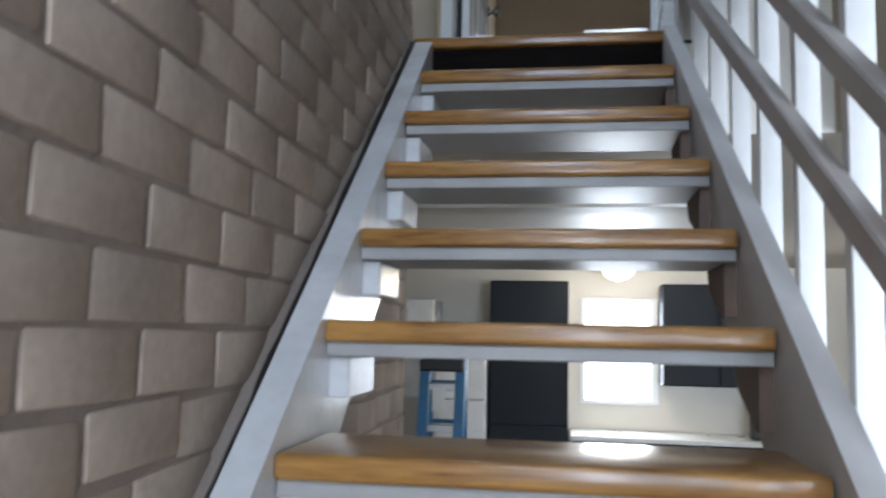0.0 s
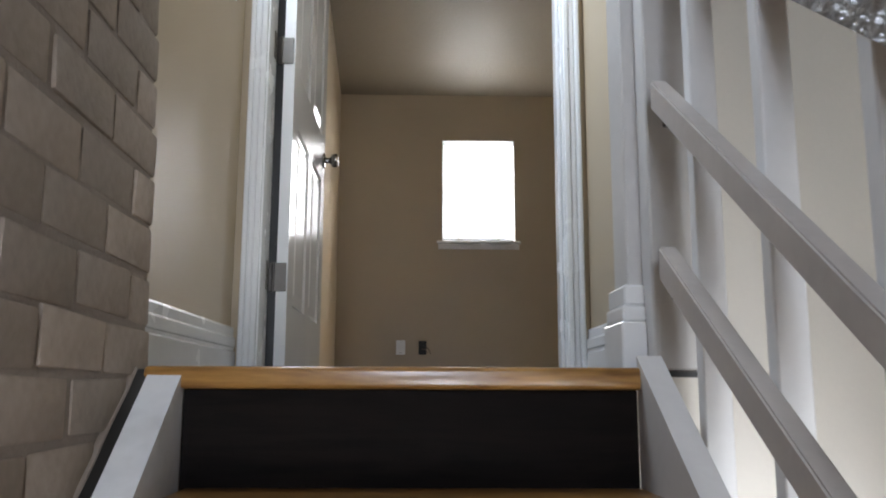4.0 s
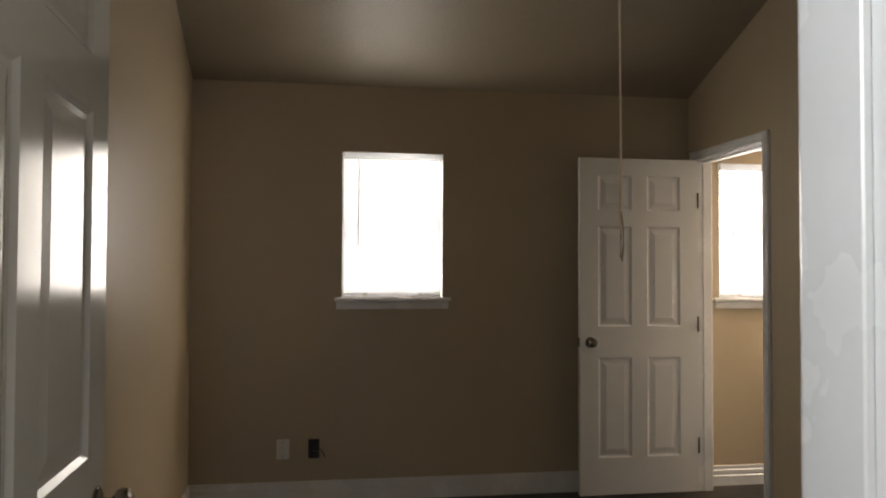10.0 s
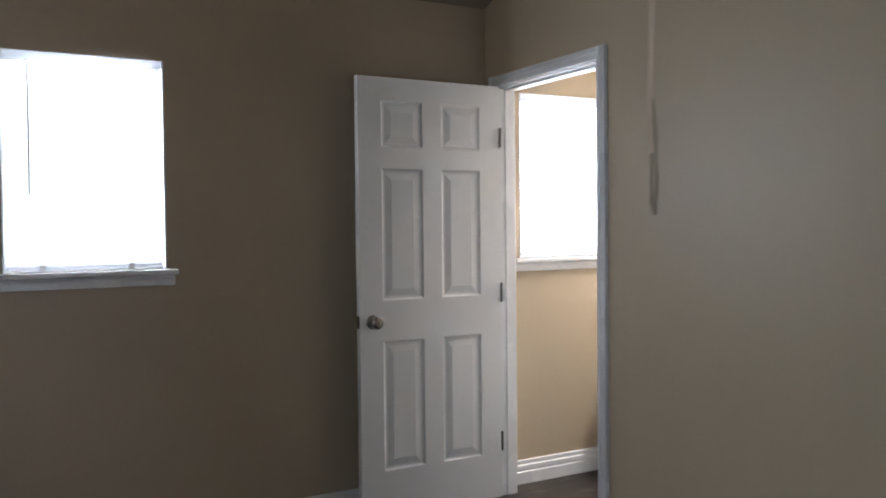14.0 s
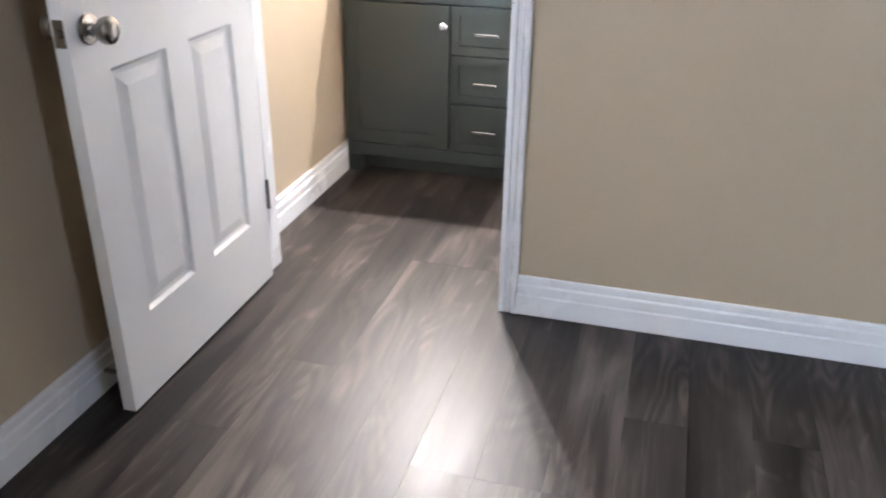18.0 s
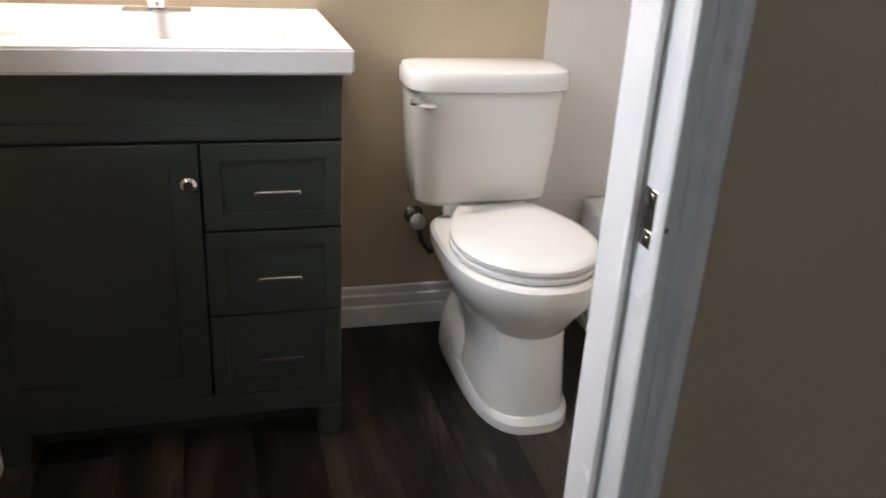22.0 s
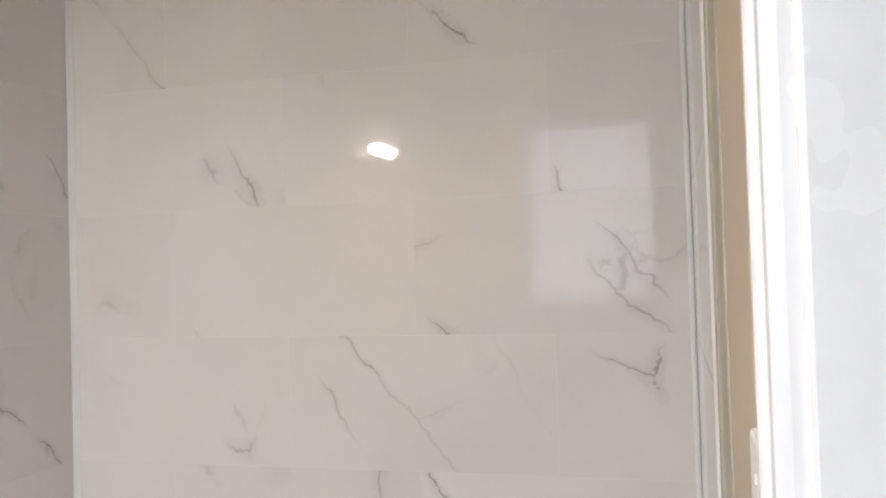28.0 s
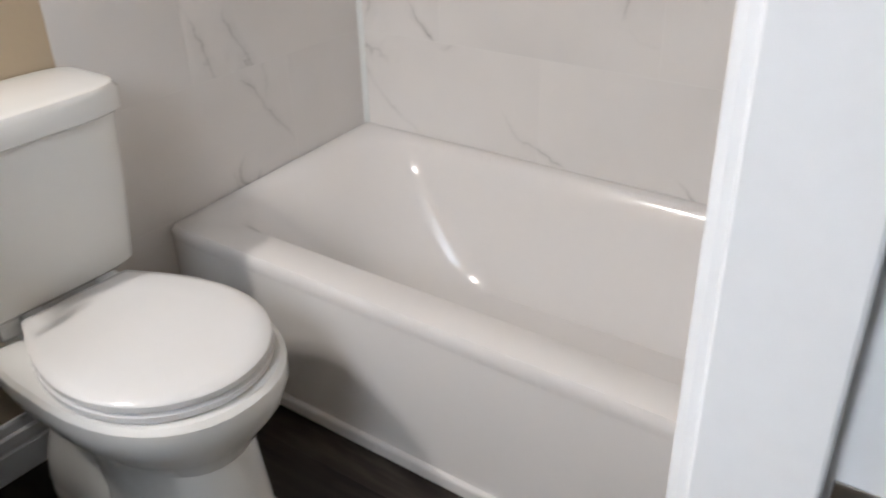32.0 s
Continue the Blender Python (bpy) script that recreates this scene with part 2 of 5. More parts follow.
def marble(name):
    """Glossy white porcelain with thin broken grey veins, different on each tile."""
    m = bpy.data.materials.new(name)
    m.use_nodes = True
    nt = m.node_tree
    b = nt.nodes["Principled BSDF"]

    def node(kind, **inputs):
        n = nt.nodes.new(kind)
        for key, value in inputs.items():
            n.inputs[key.replace("_", " ")].default_value = value
        return n

    def math_of(op, a, c):
        n = nt.nodes.new("ShaderNodeMath")
        n.operation = op
        for k, v in enumerate((a, c)):
            if isinstance(v, (int, float)):
                n.inputs[k].default_value = v
            else:
                nt.links.new(v, n.inputs[k])
        return n.outputs[0]

    def noise_of(vector, scale, detail, roughness=0.5):
        n = node("ShaderNodeTexNoise", Scale=scale, Detail=detail, Roughness=roughness)
        nt.links.new(vector, n.inputs["Vector"])
        return n

    def ramp(value, a, c, low, high):
        n = nt.nodes.new("ShaderNodeMapRange")
        for key, v in (("From Min", a), ("From Max", c), ("To Min", low), ("To Max", high)):
            n.inputs[key].default_value = v
        nt.links.new(value, n.inputs["Value"])
        return n.outputs["Result"]

    co, oi = nt.nodes.new("ShaderNodeTexCoord"), nt.nodes.new("ShaderNodeObjectInfo")
    off = nt.nodes.new("ShaderNodeVectorMath")
    off.operation = "MULTIPLY_ADD"
    nt.links.new(oi.outputs["Random"], off.inputs[0])
    off.inputs[1].default_value = (91, 57, 33)
    nt.links.new(co.outputs["Object"], off.inputs[2])
    jitter = noise_of(off.outputs[0], 9.0, 4, 0.6)
    shift = nt.nodes.new("ShaderNodeVectorMath")
    shift.operation = "MULTIPLY_ADD"
    nt.links.new(jitter.outputs["Color"], shift.inputs[0])
    shift.inputs[1].default_value = (0.07, 0.07, 0.07)
    nt.links.new(off.outputs[0], shift.inputs[2])
    cloud = noise_of(off.outputs[0], 3.2, 4).outputs["Fac"]
    gate_of = noise_of(off.outputs[0], 4.2, 1).outputs["Fac"]
    marks = None
    for turn, stretch, scale, width, open_at, strong in ((-0.95, (2.6, 1.0, 0.8), 1.9, 0.010, 0.50, 0.80), (0.25, (2.4, 1.0, 0.9), 1.5, 0.007, 0.56, 0.65), (-1.5, (2.0, 1.0, 0.8), 1.7, 0.016, 0.60, 0.55)):
        mp = nt.nodes.new("ShaderNodeMapping")
        mp.vector_type = "TEXTURE"
        mp.inputs["Rotation"].default_value, mp.inputs["Scale"].default_value = (0.0, turn, 0.0), stretch
        mp.inputs["Location"].default_value = (turn * 3, 0.0, stretch[0])
        nt.links.new(shift.outputs[0], mp.inputs["Vector"])
        vein = noise_of(mp.outputs["Vector"], scale * 1.6, 1.0, 0.4).outputs["Fac"]
        away = math_of("ABSOLUTE", math_of("SUBTRACT", vein, 0.5), 0.0)
        core = ramp(away, 0.0, width * 0.55, strong, 0.0)
        halo = ramp(away, 0.0, width * 2.6, 0.30 * strong, 0.0)
        along = noise_of(mp.outputs["Vector"], 3.4, 2).outputs["Fac"]
        broken = math_of("MULTIPLY", ramp(along, 0.42, 0.60, 0.0, 1.0), ramp(gate_of, open_at, open_at + 0.10, 0.0, 1.0))
        line = math_of("MULTIPLY", math_of("MAXIMUM", core, halo), broken)
        marks = line if marks is None else math_of("MAXIMUM", marks, line)
    total = math_of("ADD", marks, ramp(cloud, 0.35, 0.75, 0.0, 0.10))
    mix = nt.nodes.new("ShaderNodeMix")
    mix.data_type = "RGBA"
    mix.inputs["A"].default_value, mix.inputs["B"].default_value = (0.77, 0.745, 0.72, 1), (0.17, 0.16, 0.15, 1)
    nt.links.new(total, mix.inputs["Factor"])
    scaled = nt.nodes.new("ShaderNodeVectorMath")
    scaled.operation = "SCALE"
    nt.links.new(mix.outputs["Result"], scaled.inputs[0])
    nt.links.new(ramp(oi.outputs["Random"], 0.0, 1.0, 0.96, 1.02), scaled.inputs["Scale"])
    nt.links.new(scaled.outputs[0], b.inputs["Base Color"])
    b.inputs["Roughness"].default_value = 0.025
    b.inputs["Specular IOR Level"].default_value = 0.66
    wave = node("ShaderNodeBump", Strength=0.014, Distance=0.01)
    nt.links.new(cloud, wave.inputs["Height"])
    nt.links.new(wave.outputs["Normal"], b.inputs["Normal"])
    return m


def glow(name, colour, strength):
    m = bpy.data.materials.new(name)
    m.use_nodes = True
    b = m.node_tree.nodes["Principled BSDF"]
    b.inputs["Base Color"].default_value = (*colour, 1)
    b.inputs["Emission Color"].default_value = (*colour, 1)
    b.inputs["Emission Strength"].default_value = strength
    return m


def clear(name):
    m = bpy.data.materials.new(name)
    m.use_nodes = True
    b = m.node_tree.nodes["Principled BSDF"]
    b.inputs["Transmission Weight"].default_value = 1.0
    b.inputs["Roughness"].default_value = 0.0
    b.inputs["IOR"].default_value = 1.45
    return m


TAN = material("tan_wall_paint", (0.46, 0.373, 0.258), 0.46, scale=1.6, vary=0.05, fine=140, bump=0.12, dist=0.002)
# wall tan at little over half value: the ceilings' shade is in the colour
CEIL = material("shaded_tan_ceiling_paint", (0.26, 0.213, 0.156), 0.48, scale=2.0, vary=0.06, fine=38, bump=0.35, dist=0.006)
# white chosen for the unseen bathroom ceiling to throw light back down
CEILW = material("white_bounce_paint", (0.74, 0.725, 0.70), 0.55, scale=2.0, vary=0.05, fine=38, bump=0.3, dist=0.005)
KNOCK = material("crinkled_glossy_paint", (0.26, 0.24, 0.22), 0.15, scale=4, vary=0.10, fine=30, bump=0.75, dist=0.03, rvary=0.05)
CREAM = material("cream_wall_paint", (0.68, 0.635, 0.56), 0.5, scale=1.3, vary=0.05, fine=120, bump=0.08)
TRIM = material("white_trim_paint", (0.76, 0.76, 0.755), 0.26, scale=5, vary=0.05, fine=70, bump=0.06)
DOOR = material("white_door_paint", (0.73, 0.725, 0.71), 0.15, scale=3, vary=0.03, fine=60, bump=0.05, rvary=0.03, spec=0.16)
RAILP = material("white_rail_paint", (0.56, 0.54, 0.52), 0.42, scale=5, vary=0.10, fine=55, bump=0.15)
# posts get a lighter value of the rail white, for their lit faces
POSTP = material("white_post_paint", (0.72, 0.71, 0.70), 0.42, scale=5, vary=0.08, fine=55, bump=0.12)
# greyed copy of the stair white: underside shade put into the colour
UNDER = material("shaded_white_board_paint", (0.38, 0.37, 0.355), 0.40, scale=7, vary=0.14, fine=40, bump=0.12, spec=0.35)
# the sloping rails' white, browned and darkened to hold the shade on their sides
RAILBAR = material("shaded_white_rail_paint", (0.46, 0.415, 0.38), 0.42, scale=5, vary=0.14, fine=55, bump=0.15)
SCUFF = material("scuffed_white_paint", (0.66, 0.66, 0.66), 0.22, scale=7, vary=0.16, fine=40, bump=0.12)
BRICK = material("whitewashed_brick", (0.325, 0.262, 0.212), 0.88, scale=4, vary=0.34, fine=60, bump=0.45, dist=0.004, rand=0.22)
MORTAR = material("grey_mortar", (0.245, 0.20, 0.168), 0.92, scale=7, vary=0.2, fine=140, bump=0.7, dist=0.004)
OAK = grain("varnished_oak", (0.16, 0.068, 0.015), (0.46, 0.235, 0.06), (3, 30, 30), 0.30, 0.15, coat=0.5, bump=0.08)
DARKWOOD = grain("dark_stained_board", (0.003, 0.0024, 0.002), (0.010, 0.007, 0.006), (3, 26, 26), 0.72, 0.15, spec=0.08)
PLANK = vinyl("dark_vinyl_plank", (0.0085, 0.0064, 0.0054), (0.030, 0.0232, 0.019), (0.092, 0.075, 0.063))
CLEAT = material("brown_cleat", (0.17, 0.11, 0.08), 0.6, vary=0.15)
HINGE = material("aged_nickel", (0.13, 0.118, 0.105), 0.36, metal=1.0, vary=0.15, bump=0.04)
NICKEL = material("satin_nickel", (0.33, 0.31, 0.285), 0.24, metal=1.0, vary=0.06, bump=0.02)
CHROME = material("polished_chrome", (0.80, 0.80, 0.82), 0.07, metal=1.0, vary=0.03, bump=0.0, rvary=0.03)
BLACK = material("black_plastic", (0.015, 0.014, 0.013), 0.5, vary=0.1)
PLATE = material("white_plastic", (0.72, 0.71, 0.68), 0.3, vary=0.03, bump=0.0)
VANITY = material("charcoal_green_cabinet_paint", (0.037, 0.045, 0.040), 0.36, scale=4, vary=0.10, fine=80, bump=0.05)
SINKTOP = material("glossy_white_sink_top", (0.84, 0.83, 0.82), 0.10, vary=0.02, bump=0.0, rvary=0.03)
CHINA = material("white_vitreous_china", (0.80, 0.80, 0.775), 0.07, vary=0.02, bump=0.0, coat=0.3, rvary=0.02)
SEAT = material("white_toilet_seat_plastic", (0.80, 0.795, 0.785), 0.16, vary=0.02, bump=0.0, rvary=0.03)
TUB = material("white_enamel_tub", (0.78, 0.755, 0.73), 0.13, scale=2, vary=0.02, bump=0.0, rvary=0.03)
TILE = marble("white_marble_tile")
GROUT = material("pale_grout", (0.74, 0.725, 0.70), 0.7, vary=0.05, bump=0.05)
CAULK = material("white_caulk", (0.78, 0.80, 0.79), 0.6, vary=0.04)
BLIND = material("white_blind_slat", (0.80, 0.80, 0.80), 0.4, vary=0.02, bump=0.0)
_nt = BLIND.node_tree
_tr, _mx = _nt.nodes.new("ShaderNodeBsdfTranslucent"), _nt.nodes.new("ShaderNodeMixShader")
_tr.inputs["Color"].default_value = (0.85, 0.86, 0.88, 1)
_mx.inputs["Fac"].default_value = 0.72
_nt.links.new(_nt.nodes["Principled BSDF"].outputs[0], _mx.inputs[1])
_nt.links.new(_tr.outputs[0], _mx.inputs[2])
_nt.links.new(_mx.outputs[0], _nt.nodes["Material Output"].inputs["Surface"])
GLASS = clear("window_glass")
BULB = glow("lit_bulb_glass", (1.0, 0.90, 0.74), 14.0)
SHADE = glow("lit_frosted_shade", (1.0, 0.88, 0.72), 5.0)
KITCHEN = material("dark_slate_cabinet", (0.012, 0.015, 0.020), 0.55, vary=0.1, spec=0.2)
COUNTER = material("pale_counter", (0.62, 0.62, 0.60), 0.3, vary=0.06)
BLACKCAB = material("black_cabinet_paint", (0.008, 0.008, 0.009), 0.6, vary=0.1, spec=0.15)
BLUE = material("blue_ladder_fibreglass", (0.03, 0.13, 0.26), 0.4, vary=0.1)
ALU = material("aluminium", (0.6, 0.6, 0.6), 0.35, metal=1.0, vary=0.06)
LOWFLOOR = grain("lower_floor_plank", (0.05, 0.036, 0.027), (0.17, 0.13, 0.10), (1.6, 13, 13), 0.36, 0.2)
OUTSIDE = material("outside_ground", (0.12, 0.12, 0.09), 0.9, vary=0.2)
CORD = material("pale_cord", (0.60, 0.47, 0.33), 0.6, vary=0.05, bump=0.0)
CORDEND = material("brown_cord_end", (0.36, 0.28, 0.19), 0.7, vary=0.15, bump=0.0)
COMPOUND = material("smeared_joint_compound", (0.40, 0.375, 0.295), 0.55, scale=9, vary=0.28, fine=60, bump=0.25, dist=0.003, stretch=(1, 1, 0.22))
HOSE = material("braided_hose", (0.13, 0.12, 0.11), 0.4, metal=0.6, vary=0.2)

# ---- builders ----


def bx(x0, x1, y0, y1, z0, z1, b=0.0, seg=1):
    """A box between the given limits, with rounded edges."""
    bm = bmesh.new()
    bmesh.ops.create_cube(bm, size=1)
    for v in bm.verts:
        v.co = Vector(((x0 + x1) / 2 + v.co.x * (x1 - x0), (y0 + y1) / 2 + v.co.y * (y1 - y0), (z0 + z1) / 2 + v.co.z * (z1 - z0)))
    if b:
        bmesh.ops.bevel(bm, geom=list(bm.edges), offset=b, segments=seg, profile=0.5, affect="EDGES")
    return bm


def join(*bms):
    out = bmesh.new()
    for bm in bms:
        me = bpy.data.meshes.new("piece")
        bm.to_mesh(me)
        bm.free()
        out.from_mesh(me)
        bpy.data.meshes.remove(me)
    return out


def moved(bm, m):
    bmesh.ops.transform(bm, matrix=m, verts=bm.verts)
    return bm


def prism(points, axis, a, b):
    """A polygon of (u, v) pairs drawn out along an axis from a to b. Axis x: (y, z); y: (x, z); z: (x, y)."""
    bm = bmesh.new()
    put = {"x": lambda u, v, w: (w, u, v), "y": lambda u, v, w: (u, w, v), "z": lambda u, v, w: (u, v, w)}[axis]
    low = [bm.verts.new(put(u, v, a)) for u, v in points]
    top = [bm.verts.new(put(u, v, b)) for u, v in points]
    bm.faces.new(low)
    bm.faces.new(list(reversed(top)))
    for i in range(len(points)):
        j = (i + 1) % len(points)
        bm.faces.new((low[j], low[i], top[i], top[j]))
    bmesh.ops.recalc_face_normals(bm, faces=bm.faces)
    return bm


def lathe(profile, segs=20):
    """Turns (radius, height) pairs round Z."""
    bm = bmesh.new()
    rings = []
    for r, h in profile:
        rings.append([bm.verts.new((r * math.cos(2 * math.pi * i / segs), r * math.sin(2 * math.pi * i / segs), h)) for i in range(segs)])
    for p, q in zip(rings, rings[1:]):
        for i in range(segs):
            j = (i + 1) % segs
            bm.faces.new((p[i], p[j], q[j], q[i]))
    bm.faces.new(list(reversed(rings[0])))
    bm.faces.new(rings[-1])
    bmesh.ops.recalc_face_normals(bm, faces=bm.faces)
    return bm


def pipe(points, r, segs=8):
    """A round bar through the given places."""
    bm = bmesh.new()
    pts = [Vector(p) for p in points]
    rings = []
    for i, p in enumerate(pts):
        way = (pts[min(i + 1, len(pts) - 1)] - pts[max(i - 1, 0)]).normalized()
        q = way.to_track_quat("Z", "Y")
        rings.append([bm.verts.new(p + q @ Vector((r * math.cos(2 * math.pi * k / segs), r * math.sin(2 * math.pi * k / segs), 0))) for k in range(segs)])
    for a, b in zip(rings, rings[1:]):
        for i in range(segs):
            j = (i + 1) % segs
            bm.faces.new((a[i], a[j], b[j], b[i]))
    bm.faces.new(list(reversed(rings[0])))
    bm.faces.new(rings[-1])
    bmesh.ops.recalc_face_normals(bm, faces=bm.faces)
    return bm


def loft(rings, low=True):
    """A skin over rings of equally many places, closed at its end and, if low, at its start."""
    bm = bmesh.new()
    vs = [[bm.verts.new(p) for p in ring] for ring in rings]
    n = len(vs[0])
    for a, b in zip(vs, vs[1:]):
        for i in range(n):
            j = (i + 1) % n
            bm.faces.new((a[i], a[j], b[j], b[i]))
    if low:
        bm.faces.new(list(reversed(vs[0])))
    bm.faces.new(vs[-1])
    bmesh.ops.recalc_face_normals(bm, faces=bm.faces)
    return bm


def mesh_of(name, bm, mat, smooth=False):
    me = bpy.data.meshes.new(name)
    bm.to_mesh(me)
    bm.free()
    me.materials.append(mat)
    if smooth:
        me.shade_smooth()
        me.set_sharp_from_angle(angle=radians(38))
    return me


def part(name, bm, mat, parent=None, label="", smooth=False):
    """Links a bmesh as one mesh object under a thing or under a part."""
    ob = new(name, mesh_of(name, bm, mat, smooth))
    if parent is not None:
        ob.parent = parent
        ob.matrix_parent_inverse = parent_world(parent).inverted()
    return tagged(ob, label)


def parent_world(ob):
    m = ob.matrix_basis.copy()
    while ob.parent is not None:
        m = ob.parent.matrix_basis @ ob.matrix_parent_inverse @ m
        ob = ob.parent
    return m


def thing(name, x, y, z, label, category, group=""):
    ob = new(name)
    ob.empty_display_size = 0.05
    ob.matrix_basis = Matrix.Translation((x, y, z))
    return tagged(ob, label, category, group)


def setting(name, bm, mat, label="", smooth=False):
    ob = part(name, bm, mat, None, label, smooth)
    return tagged(ob, kind="structure")


def share(name, me, parent, m, label=""):
    """One more piece on a mesh that alike pieces share, at the world pose m."""
    ob = new(name, me)
    ob.parent = parent
    ob.matrix_parent_inverse = parent_world(parent).inverted()
    ob.matrix_basis = m
    return tagged(ob, label)


# ---- plan ----
XL, XR, YF, YD = -0.25, 2.797, 5.48, 1.255      # bedroom: side walls, far wall, door wall
BW, TWX, BE, BS = 2.889, 2.897, 4.296, 3.244                # bathroom: west, east and south wall
LOW = -2.67                                    # lower floor
RUN, RISE = 0.240, 0.1825
SLOPE = 0.36


def roof(y):
    return 2.45 + SLOPE * (YF - y)


def side_wall(x0, x1, pieces):
    """Pieces of a side wall (y from, y to, z from, z to or None for the sloping ceiling)."""
    return join(*[prism([(a, z0), (b, z0), (b, z1 if z1 else roof(b)), (a, z1 if z1 else roof(a))], "x", x0, x1) for a, b, z0, z1 in pieces])


W1, W2 = (0.61, 1.22, 1.19, 2.055), (3.0, 3.60, 1.185, 2.045)
setting("wall_far", join(
    bx(-0.40, W1[0], YF, 5.62, -0.27, 2.52), bx(W1[0], W1[1], YF, 5.62, -0.27, W1[2]), bx(W1[0], W1[1], YF, 5.62, W1[3], 2.52),
    bx(W1[1], W2[0], YF, 5.62, -0.27, 2.52), bx(W2[0], W2[1], YF, 5.62, -0.27, W2[2]), bx(W2[0], W2[1], YF, 5.62, W2[3], 2.52),
    bx(W2[1], 4.45, YF, 5.62, -0.27, 2.52)), TAN, "tan painted wall with two windows")
setting("wall_left", side_wall(-0.40, XL, [(YD, YF, 0, None)]), TAN, "tan painted side wall")
setting("wall_right", side_wall(XR, BW, [(YD, 4.567, 0, None), (4.567, 5.385, 2.055, None), (5.385, YF, 0, None)]), TAN,
        "tan painted wall with the bathroom doorway")
setting("wall_door", join(bx(-0.40, -0.060, 1.13, YD, 0, 4.0), bx(0.886, BW, 1.13, YD, 0, 4.0), bx(-0.060, 0.886, 1.13, YD, 2.06, 4.0)), TAN,
        "tan painted wall with the bedroom doorway")
setting("wall_bath_south", bx(BW, 4.45, 3.10, 3.232, 0, 2.6), GROUT)
setting("wall_bath_east", join(bx(4.308, 4.45, 3.232, 4.105, 0, 2.6), bx(BE, 4.45, 4.105, YF, 0, 2.6)), TAN, "tan painted bathroom wall")
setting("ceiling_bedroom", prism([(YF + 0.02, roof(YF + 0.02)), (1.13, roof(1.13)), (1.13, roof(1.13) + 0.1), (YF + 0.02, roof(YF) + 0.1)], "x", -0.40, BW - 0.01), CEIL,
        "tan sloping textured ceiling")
# out of view; serves as a reflector over the tub and floor
setting("ceiling_bathroom", bx(BW, 4.45, 3.10, 5.62, 2.44, 2.54), CEILW, "unseen bathroom ceiling, made white to bounce light")
# landing and stairwell


def holed_wall(x0, x1, y0, y1, z0, z1, a0, a1, c0, c1):
    """A wall across X with one opening from y = a0 to a1 and z = c0 to c1."""
    bm = bmesh.new()
    sides = []
    for x in (x0, x1):
        sides.append(([bm.verts.new((x, u, v)) for u, v in ((y0, z0), (y1, z0), (y1, z1), (y0, z1))], [bm.verts.new((x, u, v)) for u, v in ((a0, c0), (a1, c0), (a1, c1), (a0, c1))]))
    for i in range(4):
        j = (i + 1) % 4
        for outer, inner in sides:
            bm.faces.new((outer[i], outer[j], inner[j], inner[i]))
        for k in (0, 1):
            bm.faces.new((sides[0][k][i], sides[0][k][j], sides[1][k][j], sides[1][k][i]))
    bmesh.ops.recalc_face_normals(bm, faces=bm.faces)
    return bm


setting("wall_landing_left", holed_wall(-0.25, -0.12, 0.07, 1.13, -0.27, 2.75, 0.18, 0.80, 1.45, 2.15), TAN, "tan painted landing wall")
setting("wall_stairwell", bx(1.293, 1.40, -4.0, 0.09, -0.30, 2.75), TAN, "tan painted stairwell wall")
setting("wall_stair_end", bx(0.905, 1.40, 0.09, 0.19, -0.30, 2.75), CREAM, "cream painted end wall of the stairwell")
setting("wall_landing_right", bx(0.936, 1.03, 0.19, 1.13, 0, 2.75), TAN, "tan painted partition beside the landing")
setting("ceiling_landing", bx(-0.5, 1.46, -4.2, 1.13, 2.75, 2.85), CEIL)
setting("ceiling_lower", join(bx(-2.4, 4.45, 0.10, 5.40, -0.27, -0.19), bx(1.39, 4.45, -5.5, 0.10, -0.27, -0.19), bx(-2.4, 1.36, -5.5, -4.0, -0.27, -0.19)), CREAM,
        "cream ceiling of the lower room")
SF = (0.0, 1.1, 0.45, 1.75)
setting("wall_stairwell_front", join(bx(-0.5, SF[0], -4.1, -4.0, -0.19, 2.75), bx(SF[1], 1.46, -4.1, -4.0, -0.19, 2.75), bx(SF[0], SF[1], -4.1, -4.0, -0.19, SF[2]), bx(SF[0], SF[1], -4.1, -4.0, SF[3], 2.75)), CREAM, "cream stairwell wall, out of view, with an added high window")
KW = (0.62, 1.24, -1.51, -0.60)
setting("wall_lower_far", join(bx(-2.4, KW[0], 5.40, 5.62, LOW, -0.27), bx(KW[1], 4.45, 5.40, 5.62, LOW, -0.27),
                               bx(KW[0], KW[1], 5.40, 5.62, LOW, KW[2]), bx(KW[0], KW[1], 5.40, 5.62, KW[3], -0.27)), CREAM)
setting("wall_lower_west", bx(-2.5, -2.4, -5.5, 5.62, LOW, -0.19), CREAM)
setting("wall_lower_east", bx(4.45, 4.55, -5.5, 5.62, LOW, -0.19), CREAM)
setting("wall_lower_front", join(bx(-2.4, 0.7, -5.6, -5.5, LOW, -0.19), bx(3.3, 4.45, -5.6, -5.5, LOW, -0.19),
                                 bx(0.7, 3.3, -5.6, -5.5, LOW, -1.65), bx(0.7, 3.3, -5.6, -5.5, -0.35, -0.19)), CREAM)
setting("floor_lower", bx(-2.4, 4.45, -5.5, 5.40, LOW - 0.1, LOW), LOWFLOOR, "dark plank floor of the lower room")
setting("ground", bx(-60, 60, -60, 60, LOW - 0.4, LOW - 0.2), OUTSIDE, "ground outside")

